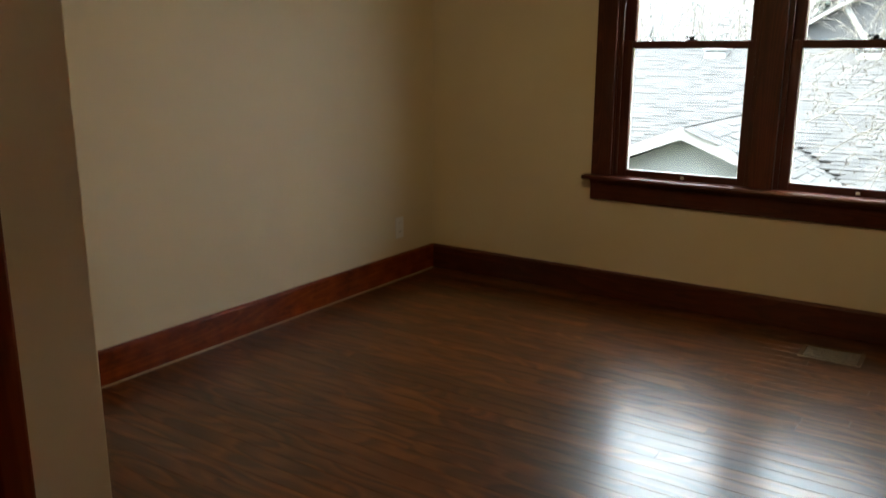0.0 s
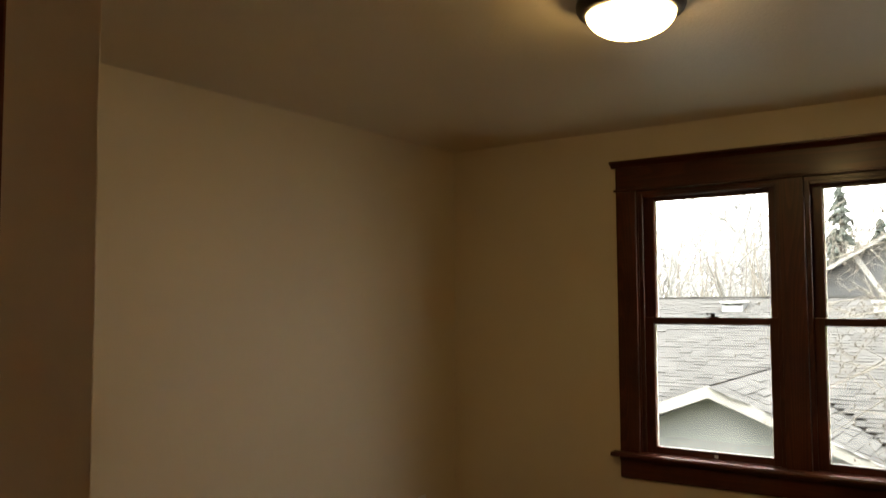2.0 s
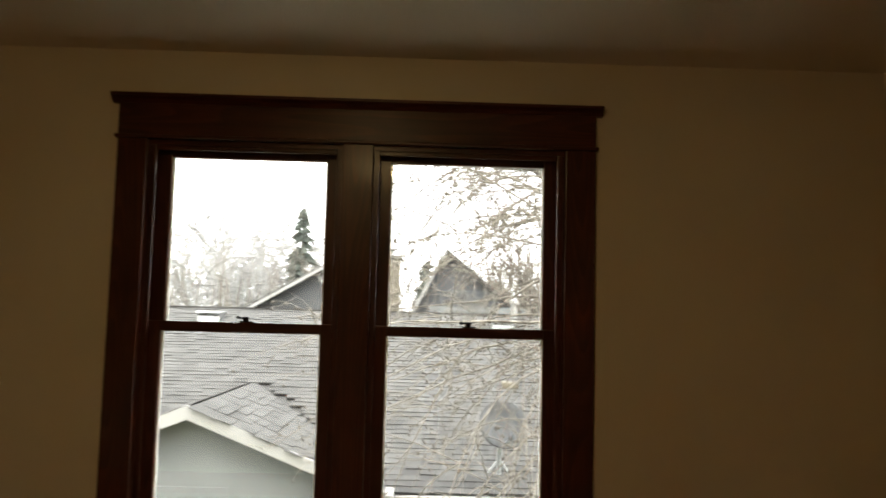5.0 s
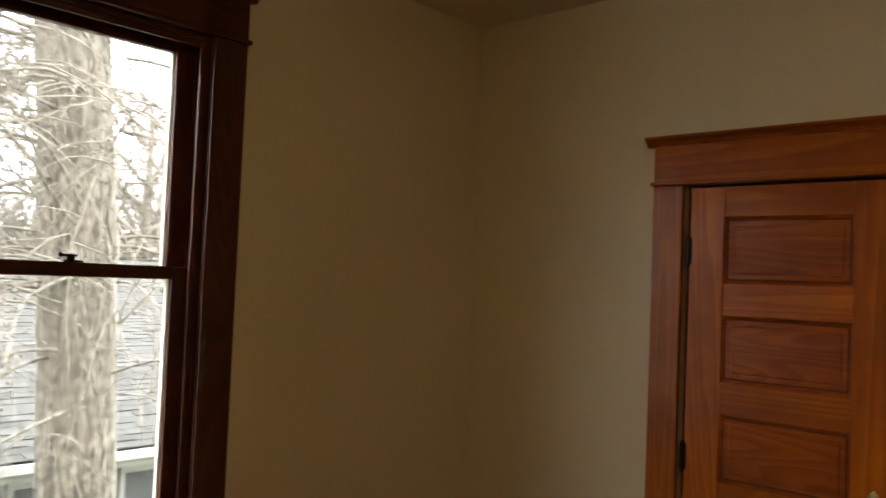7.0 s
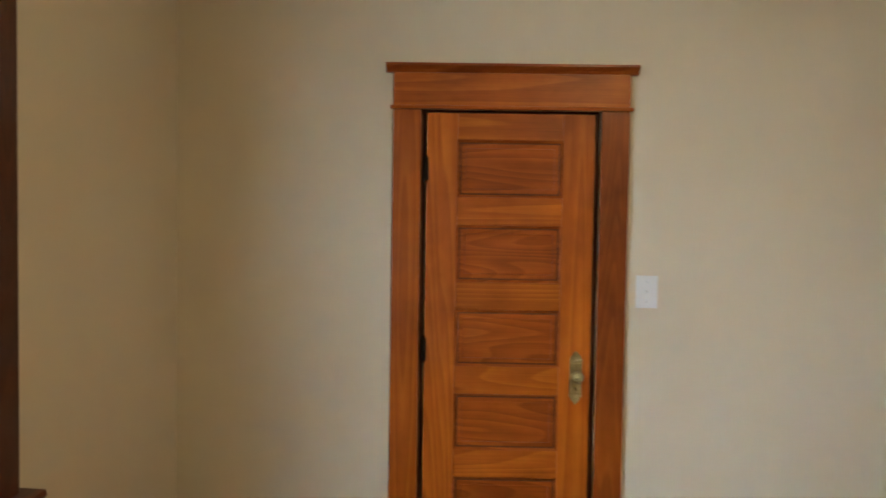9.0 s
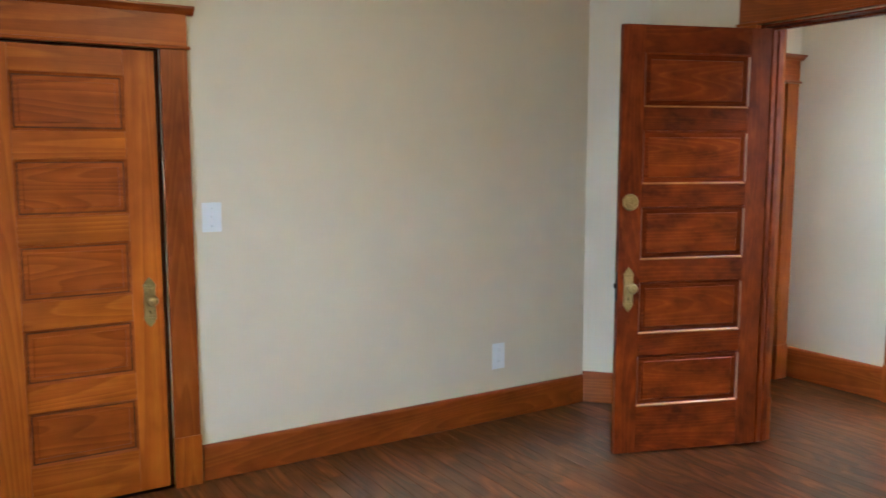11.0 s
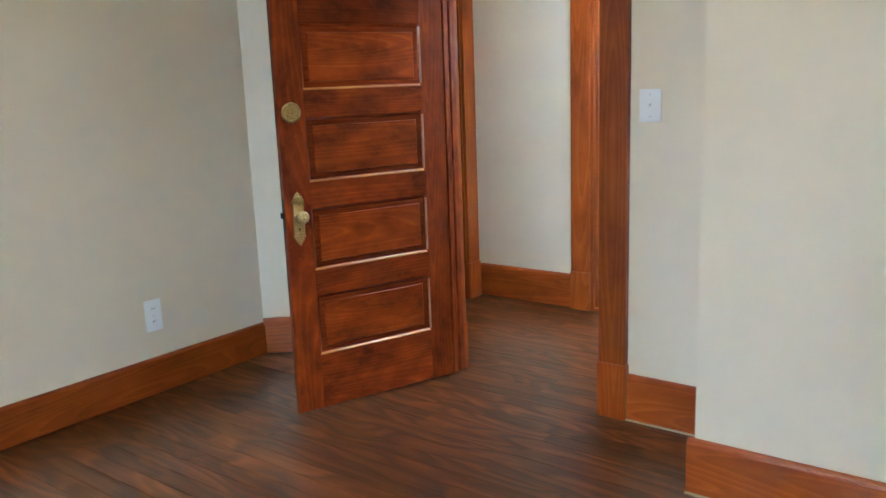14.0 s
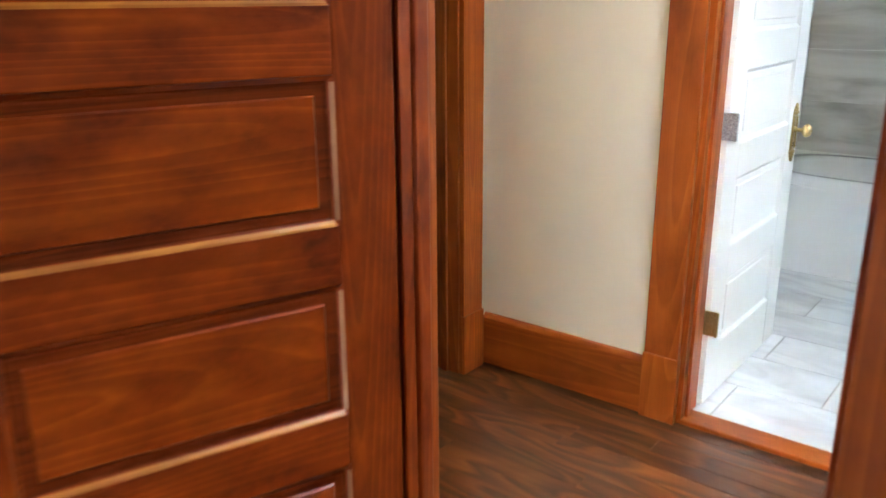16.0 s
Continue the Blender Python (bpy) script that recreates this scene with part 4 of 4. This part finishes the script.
# a big tree that forks above the ridge of the neighbouring roof
forked = empty("forked_tree", pose(3.6, 23, -3.2))
tagged(forked, "large dark bare tree with a forked trunk beyond the roof", "tree", "bare trees beyond the roofs")
trunk, crown = Tubes(), Tubes()
for way, start, length, r0, r1, steps in (((0.0, 0, 1), (0, 0, -0.2), 7.6, 0.46, 0.40, 7), ((-0.16, 0, 1), (-0.05, 0, 6.6), 7.5, 0.3, 0.13, 8), ((0.5, 0.1, 1), (0.05, 0, 7.0), 6.5, 0.34, 0.12, 7), ((0.95, -0.1, 0.7), (1.15, 0.2, 9.0), 4.2, 0.17, 0.06, 6), ((-0.75, 0.1, 0.6), (-0.3, 0, 8.4), 4.6, 0.16, 0.05, 6)):
    lp, lr = limb(trunk, Vector(start), Vector(way), length, r0, r1, -0.02, 0.09, steps, 10)
    for k in range(26 if start[2] > 1 else 6):
        i = rng.randint(2, len(lp) - 1)
        w = side_way(Vector(way).normalized(), rng.uniform(0.7, 1.5))
        bp, br = limb(crown, lp[i], w, rng.uniform(1.2, 3.4), lr[i] * rng.uniform(0.16, 0.34), 0.014, 0.02, 0.2, 6, 5)
        for q in range(7):
            tp2, tr2 = limb(crown, bp[rng.randint(1, len(bp) - 1)], side_way(w, 1.1), rng.uniform(0.5, 1.6), 0.018, 0.008, 0.05, 0.24, 4, 3)
            for e in range(3):
                limb(crown, tp2[rng.randint(1, len(tp2) - 1)], side_way(w, 1.3), rng.uniform(0.3, 0.9), 0.011, 0.006, 0.08, 0.28, 3, 3)
for nm, t in (("trunk", trunk), ("crown", crown)):
    ob = new(nm, t.mesh(nm, BARK if nm == "trunk" else TWIG))
    ob.parent = forked
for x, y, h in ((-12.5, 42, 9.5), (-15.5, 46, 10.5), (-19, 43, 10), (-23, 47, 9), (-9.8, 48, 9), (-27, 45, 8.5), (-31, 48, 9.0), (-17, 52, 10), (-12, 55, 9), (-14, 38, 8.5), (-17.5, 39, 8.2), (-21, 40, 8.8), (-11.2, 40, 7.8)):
    tagged(bare_tree("bare_tree", x, y, h, 0.2, "distant bare tree coloured pale for haze", 20, 9, 0.0, 0.04), group="bare trees beyond the roofs")
scrub = Tubes()
for k in range(700):
    p = Vector((rng.uniform(-34, 22), rng.uniform(30, 46), -3.3))
    limb(scrub, p, Vector((rng.uniform(-0.3, 0.3), 0, 1)), rng.uniform(5.6, 7.6) + (1.2 if p.x < -6 else 0), 0.06, 0.016, -0.02, 0.14, 6, 3)
for k in range(1500):
    p = Vector((rng.uniform(0.5, 18), rng.uniform(27, 42), -3.3))
    limb(scrub, p, Vector((rng.uniform(-0.4, 0.4), 0, 1)), rng.uniform(6.2, 9.0), 0.06, 0.022, -0.02, 0.22, 7, 3)
tagged(new("bare_scrub", scrub.mesh("bare_scrub", TWIG)), "thicket of bare hazy saplings behind the houses", "shrubs", kind="stuff")


def conifer(x, y, h):
    th = empty("conifer", pose(x, y, -3.2))
    tagged(th, "dark green conifer with uneven drooping boughs", "tree", "conifers behind the houses")
    trunk, crown = Tubes(), Tubes()
    limb(trunk, Vector((0, 0, -0.2)), Vector((0, 0, 1)), h, 0.22, 0.02, 0, 0.01, 6, 7)
    for k in range(190):
        f = rng.random() ** 0.8
        z = 1.2 + f * (h - 1.4)
        reach = (1 - f) * h * 0.24 * rng.uniform(0.6, 1.15) + 0.15
        a = rng.uniform(0, 2 * math.pi)
        pts = [Vector((0, 0, z)) + Vector((math.cos(a), math.sin(a), 0.15 - 0.45 * s)) * (reach * s) for s in (0.05, 0.4, 0.75, 1.0)]
        crown.add(pts, [0.05, 0.11 * rng.uniform(0.6, 1.4), 0.09, 0.01], 4)
        for q in range(5):
            s = rng.uniform(0.3, 1.0)
            e = Vector((0, 0, z)) + Vector((math.cos(a), math.sin(a), 0.15 - 0.45 * s)) * (reach * s)
            crown.add([e, e + Vector((rng.uniform(-0.3, 0.3), rng.uniform(-0.3, 0.3), -rng.uniform(0.05, 0.3)))], [0.06, 0.008], 3)
    for nm, t, mat in (("trunk", trunk, BARK), ("crown", crown, NEEDLE)):
        new(nm, t.mesh(nm, mat, False)).parent = th


for x, y, h in ((-8.7, 40, 10.8), (-7.3, 43, 9.3), (-4.6, 44, 9.2), (-2.0, 42, 8.2)):
    conifer(x, y, h)


# ---- the neighbouring house: a low roof with a front gable ----
house = empty("neighbour_house", pose(-3, 9.5, -3.2))
tagged(house, "single-storey grey house with a weathered shingle roof and white trim", "house")
HI = Matrix.Translation((3, -9.5, 3.2))
EY, EZ, RY, RZ = 6.0, -0.32, 13.0, 1.80
GXC, GZ, GH, GY = -4.65, 0.66, 2.2, 5.62
GE = -0.24


def hpart(name, bm, mat, parent=None, label=""):
    return part(name, flip(bm, HI), mat, parent or house, label)


wall = hpart("wall", boxed((-13, EY + 0.45, -3.2), (7.5, 19.6, EZ)), GREY_SIDING)
hpart("gable_wall", prism([(GXC - GH + 0.25, -3.2), (GXC + GH - 0.25, -3.2), (GXC + GH - 0.25, GE - 0.1), (GXC, GZ - 0.14), (GXC - GH + 0.25, GE - 0.1)], GY + 0.3, EY + 1.0, "xz"), GREY_SIDING)
gable_vent = hpart("gable_vent", boxed((GXC - 0.42, GY + 0.285, -0.42), (GXC + 0.42, GY + 0.302, -0.28), 0.004), GREY_SIDING)
rise = (RZ - EZ) / (RY - EY)
roof = hpart("roof", prism([(EY, EZ - 0.02), (RY, RZ - 0.02), (20.0, EZ - 0.02), (20.0, EZ - 0.14), (RY, RZ - 0.16), (EY, EZ - 0.14)], -13.5, 8.0, "yz"), SHINGLE, None, "weathered grey asphalt shingle roof")
gr = (GZ - GE) / GH
gy_back = EY + (GZ - EZ) / rise + 0.2
hpart("gable_roof", prism([(GXC - GH, GE - 0.02), (GXC, GZ - 0.02), (GXC + GH, GE - 0.02), (GXC + GH, GE - 0.12), (GXC, GZ - 0.12), (GXC - GH, GE - 0.12)], GY, gy_back, "xz"), SHINGLE)
for s in (-1, 1):
    hpart("fascia", prism([(GXC, GZ + 0.005), (GXC + s * (GH + 0.02), GE + 0.005), (GXC + s * (GH + 0.02), GE - 0.13), (GXC, GZ - 0.15)], GY - 0.03, GY + 0.0, "xz"), EXT_WHITE, None, "white rake board")
    hpart("gable_gutter", boxed((GXC + s * (GH - 0.02), GY, GE - 0.14), (GXC + s * (GH + 0.1), EY + 0.1, GE - 0.03), 0.01), EXT_WHITE, None, "white gutter")
prof = [(EY - 0.1, EZ - 0.02), (EY - 0.11, EZ - 0.1), (EY - 0.07, EZ - 0.14), (EY + 0.0, EZ - 0.14), (EY + 0.0, EZ - 0.02)]
for a, b in ((-13.4, GXC - GH - 0.1), (GXC + GH + 0.1, 7.9)):
    hpart("gutter", prism(prof, a, b, "yz"), EXT_WHITE, None, "white painted gutter")
    hpart("soffit", boxed((a, EY, EZ - 0.2), (b, EY + 0.45, EZ - 0.15)), EXT_WHITE, None, "white soffit")
for x in (-1.6, -0.4, 0.8, 2.0, 4.0):
    w = hpart("house_window", boxed((x - 0.45, EY + 0.41, -2.2), (x + 0.45, EY + 0.452, -0.62), 0.01), EXT_WHITE, None, "white framed window")
    for z0, z1 in ((-2.12, -1.44), (-1.38, -0.7)):
        hpart("pane", boxed((x - 0.38, EY + 0.40, z0), (x + 0.38, EY + 0.412, z1)), FAR_GREY, w)


def shingles(origin, along, up, length, height, tab, course, keep, pick, name):
    """Courses of tabs on a roof plane; those inside pick become parts of their own."""
    along, up = along.normalized(), up.normalized()
    nrm = along.cross(up).normalized()
    if nrm.z < 0:
        nrm = -nrm
    verts, faces, single = [], [], 0
    meshes = []
    for k in range(4):
        w, l, t = tab - 0.004, course * 1.5, 0.008 + 0.0035 * k
        me = bpy.data.meshes.new("shingle")
        vs = [(0, 0, 0), (w, 0, 0), (w, l, 0), (0, l, 0), (0, 0.004 * (k % 2), t), (w, 0.003 * (k // 2), t), (w, l, 0.003), (0, l, 0.003)]
        me.from_pydata(vs, [], [(4, 5, 6, 7), (0, 1, 5, 4), (1, 2, 6, 5), (3, 0, 4, 7)])
        me.materials.append(SHINGLE)
        meshes.append((me, vs))
    for r in range(int(height / course)):
        shift = rng.choice((0, 0.33, 0.5, 0.66)) * tab
        c = -1
        while c * tab + shift < length - tab * 0.5:
            q = max(0.0, c * tab + shift) + rng.uniform(-0.004, 0.004)
            c += 1
            v0 = r * course + rng.uniform(-0.006, 0.006)
            p = origin + along * q + up * v0 + nrm * 0.002
            if not keep(p):
                continue
            me, vs = rng.choice(meshes)
            if pick(p) and single < 290:
                ob = new("shingle", me)
                ob.parent = roof
                ob.matrix_basis = HI @ Matrix(((along.x, up.x, nrm.x, p.x), (along.y, up.y, nrm.y, p.y), (along.z, up.z, nrm.z, p.z), (0, 0, 0, 1)))
                single += 1
            else:
                s = len(verts)
                verts += [HI @ (p + along * a + up * b + nrm * d) for a, b, d in vs]
                faces += [tuple(s + i for i in f) for f in ((4, 5, 6, 7), (0, 1, 5, 4), (1, 2, 6, 5), (3, 0, 4, 7))]
    me = bpy.data.meshes.new(name)
    me.from_pydata([tuple(v) for v in verts], [], faces)
    me.materials.append(SHINGLE)
    ob = new(name, me)
    ob.parent = roof
    ob["kind"] = "stuff"
    return ob


def under_gable(p):
    return abs(p.x - GXC) < GH and p.z < GZ - gr * abs(p.x - GXC) - 0.02


slope = math.hypot(RY - EY, RZ - EZ)
shingles(Vector((-13.5, EY - 0.02, EZ)), Vector((1, 0, 0)), Vector((0, RY - EY, RZ - EZ)), 21.5, slope, 0.21, 0.142, lambda p: not under_gable(p), lambda p: -2.2 < p.x < 1.0 and p.y < 9.0, "shingle_field")
gl = math.hypot(GH, GZ - GE)
for s in (-1, 1):
    shingles(Vector((GXC + s * GH, GY if s < 0 else gy_back, GE)), Vector((0, -s, 0)), Vector((-s * GH, 0, GZ - GE)), gy_back - GY, gl, 0.21, 0.142,
             lambda p: p.z > EZ + (p.y - EY) * rise - 0.02, lambda p: False, "gable_shingle_field")
bm = bmesh.new()
for k in range(70):
    box(bm, (-13.5 + 0.307 * k, RY - 0.14, RZ - 0.035), (-13.5 + 0.307 * k + 0.33, RY + 0.14, RZ + 0.012 + 0.004 * (k % 2)))
hpart("ridge_cap", bm, SHINGLE)


def roof_z(y):
    return EZ + (y - EY) * rise


for x, y in ((-3.38, 12.2), (-0.56, 12.1), (-6.15, 12.2)):
    v = hpart("roof_vent", prism([(y - 0.2, roof_z(y) - 0.05), (y + 0.2, roof_z(y) + 0.02), (y + 0.2, roof_z(y) + 0.14), (y - 0.16, roof_z(y) + 0.1), (y - 0.2, roof_z(y) + 0.06)], x - 0.2, x + 0.2, "yz"), STEEL, None, "square galvanised roof vent")
    hpart("vent_hood", boxed((x - 0.23, y - 0.24, roof_z(y) + 0.12), (x + 0.23, y + 0.24, roof_z(y) + 0.16), 0.01), STEEL, v)
pipe = lathe([(0.06, 1.5), (0.06, 2.0), (0.1, 2.0), (0.11, 2.04), (0.1, 2.08), (0.04, 2.11)], 14, pose(-0.27, 12.75, 0))
hpart("vent_pipe", pipe, EXT_WHITE, None, "capped white vent pipe")
hpart("roof_bracket", boxed((-0.82, 9.1, roof_z(9.15)), (-0.57, 9.3, roof_z(9.15) + 0.1), 0.02), BRICK, None, "small yellowed roof fitting")

chimney = hpart("chimney", boxed((-3.1, 13.32, 0.9), (-2.6, 13.86, 2.90)), MORTAR, None, "buff brick chimney")
chm = bpy.data.meshes.new("brick")
bmq = boxed((0, 0, 0), (0.2, 0.012, 0.062), 0.002)
bmq.to_mesh(chm), bmq.free()
chm.materials.append(BRICK)
for r in range(27):
    for face in range(3):
        for c in range(3):
            off = 0.0 if r % 2 else -0.1
            q = off + c * 0.21
            w0, w1 = max(q, 0.0), min(q + 0.2, 0.52)
            if w1 - w0 < 0.05:
                continue
            ob = new("brick", chm)
            ob.parent = chimney
            z = 0.95 + 0.072 * r
            base = {0: pose(-3.11 + w0, 13.31, z), 1: pose(-3.09, 13.34 + w0, z, 0, 0, 90), 2: pose(-2.598, 13.34 + w0, z, 0, 0, 90)}[face]
            ob.matrix_basis = HI @ base @ Matrix.Diagonal(((w1 - w0) / 0.2, 1, 1, 1))
hpart("chimney_cap", boxed((-3.16, 13.26, 2.9), (-2.54, 13.92, 2.97), 0.015), MORTAR, chimney, "concrete chimney cap")
hpart("flue_cap", lathe([(0.12, 2.97), (0.12, 3.08), (0.17, 3.1), (0.17, 3.12), (0.06, 3.17)], 16, pose(-2.85, 13.59, 0)), STEEL, chimney, "metal flue cap")

dish = empty("satellite_dish", pose(-1.1, 6.46, roof_z(6.46)))
tagged(dish, "grey satellite dish on a bent mast on the shingle roof", "satellite dish")
mast = Tubes()
mast.add([Vector((0, 0, 0)), Vector((0, 0, 0.28)), Vector((0.01, -0.06, 0.42)), Vector((0.02, -0.08, 0.5))], [0.028] * 4, 8)
mast.add([Vector((-0.14, 0.05, 0.0)), Vector((0, 0, 0.2))], [0.012] * 2, 6)
mast.add([Vector((0.14, 0.05, 0.0)), Vector((0, 0, 0.2))], [0.012] * 2, 6)
new("mast", mast.mesh("mast", STEEL)).parent = dish
bowl = [(0.02, 0.0), (0.12, 0.008), (0.22, 0.03), (0.3, 0.062), (0.308, 0.062), (0.3, 0.07), (0.22, 0.04), (0.12, 0.018), (0.02, 0.01)]
part("reflector", lathe(bowl, 32, pose(0.02, -0.1, 0.6, 62, 0, 12)), FAR_GREY, dish, "grey oval reflector", True)
arm = Tubes()
arm.add([Vector((0.02, -0.1, 0.36)), Vector((0.09, -0.42, 0.5))], [0.012, 0.012], 6)
new("feed_arm", arm.mesh("feed_arm", STEEL)).parent = dish
part("feed_horn", lathe([(0.025, 0), (0.03, 0.05), (0.02, 0.07)], 12, pose(0.09, -0.42, 0.5, -60)), FAR_GREY, dish)

# steep grey houses beyond the ridge
far = empty("grey_gable_house", pose(-7.65, 29, -3.2))
tagged(far, "tall slate-grey house with a steep roof and white trim", "house")
FI = Matrix.Translation((7, -29, 3.2))
part("wall", flip(prism([(-3.62, -3.2), (-3.62, 4.2), (-9.6, 0.7), (-9.6, -3.2)], 25.8, 33, "xz"), FI), FAR_GREY, far)
part("roof", flip(prism([(-3.55, 4.24), (-3.55, 4.40), (-10.0, 0.6), (-10.0, 0.44)], 25.4, 33.3, "xz"), FI), SHINGLE, far, "grey shingle roof")
part("rake_board", flip(prism([(-3.55, 4.2), (-3.55, 4.34), (-10.0, 0.54), (-10.0, 0.42)], 25.34, 25.4, "xz"), FI), EXT_WHITE, far, "white rake board")
part("trim_board", flip(prism([(-5.35, 3.16), (-5.18, 3.2), (-4.0, 1.3), (-4.15, 1.25)], 25.7, 25.79, "xz"), FI), EXT_WHITE, far, "white slanting trim board")
far = empty("grey_turret_house", pose(-1.2, 26, -3.2))
tagged(far, "steep grey gabled house with a pale lower wall", "house")
FI = Matrix.Translation((1.2, -26, 3.2))
part("wall", flip(prism([(-2.6, -3.2), (-2.6, 1.6), (-1.35, 3.9), (1.6, 1.6), (1.6, -3.2)], 24.5, 30, "xz"), FI), FAR_GREY, far)
part("roof", flip(prism([(-2.75, 1.45), (-1.35, 4.1), (1.75, 1.5), (1.75, 1.38), (-1.35, 3.94), (-2.75, 1.3)], 24.2, 30.2, "xz"), FI), SHINGLE, far)
part("rake_board", flip(prism([(-2.72, 1.3), (-1.35, 3.9), (-1.35, 4.06), (-2.82, 1.36)], 24.12, 24.2, "xz"), FI), EXT_WHITE, far, "white rake board")
part("porch_wall", flip(boxed((-1.9, 24.1, -3.2), (1.4, 24.45, 2.1)), FI), GREY_SIDING, far, "pale grey lower wall")

# ---- bathroom tiles ----
for r in range(9):
    for c in range(3):
        x0 = BXW + c * 0.61 - (0.3 if r % 2 else 0)
        x1 = min(x0 + 0.606, BXE - 0.002)
        ob = new("tile", finish("tile", boxed((max(x0, BXW + 0.002) - x0, 0, 0), (x1 - x0, 0.29, 0.008), 0.0012), FLOORMARBLE))
        ob.parent = bath_floor
        ob.location = (x0, HS - 0.1 - (r + 1) * 0.295, 0.002)
bws = bpy.data.objects["bathroom_wall_south"]
tile_mesh = finish("tile", boxed((0, 0, 0), (0.576, 0.010, 0.297), 0.0012), MARBLE)
for r in range(7):
    for c in range(3):
        ob = new("tile", tile_mesh)
        ob.parent = bws
        ob.location = (BXW + c * 0.578, BYS, 0.53 + r * 0.3)
bwe = bpy.data.objects["bathroom_wall_east"]
tile_side = finish("tile", boxed((-0.010, 0, 0), (0, 0.39, 0.297), 0.0012), MARBLE)
for r in range(7):
    for c in range(2):
        ob = new("tile", tile_side)
        ob.parent = bwe
        ob.location = (BXE, BYS + 0.012 + c * 0.392, 0.53 + r * 0.3)

# ---- floor strips: each board with eased edges ----
BW = 0.083


def board(x0, x1, y0):
    w, g, e = BW - 0.0009, x1 - x0 - 0.0012, 0.0011
    bm = bmesh.new()
    low = [bm.verts.new(p) for p in ((0, 0, -0.012), (g, 0, -0.012), (g, w, -0.012), (0, w, -0.012))]
    mid = [bm.verts.new(p) for p in ((0, 0, -e), (g, 0, -e), (g, w, -e), (0, w, -e))]
    top = [bm.verts.new(p) for p in ((0.0001, e, 0), (g - 0.0001, e, 0), (g - 0.0001, w - e, 0), (0.0001, w - e, 0))]
    for p, q in ((low, mid), (mid, top)):
        for k in range(4):
            bm.faces.new((p[k], p[(k + 1) % 4], q[(k + 1) % 4], q[k]))
    bm.faces.new(top)
    ob = new("floor_board", finish("floor_board", bm, FLOOR))
    ob.parent = floor
    ob.location = (x0, y0, 0)


brng = random.Random(21)
for r in range(int(6.06 / BW) + 1):
    y0 = 0.0 - (r + 1) * BW
    xa, xb = (WX, 0.0) if y0 > SY - 0.02 else (-3.5, 0.8)
    x = xa - brng.uniform(0.0, 1.2)
    while x < xb:
        L = brng.uniform(1.1, 3.0)
        a, b = max(x, xa), min(x + L, xb)
        if b - a > 0.02:
            board(a, b, y0)
        x += L
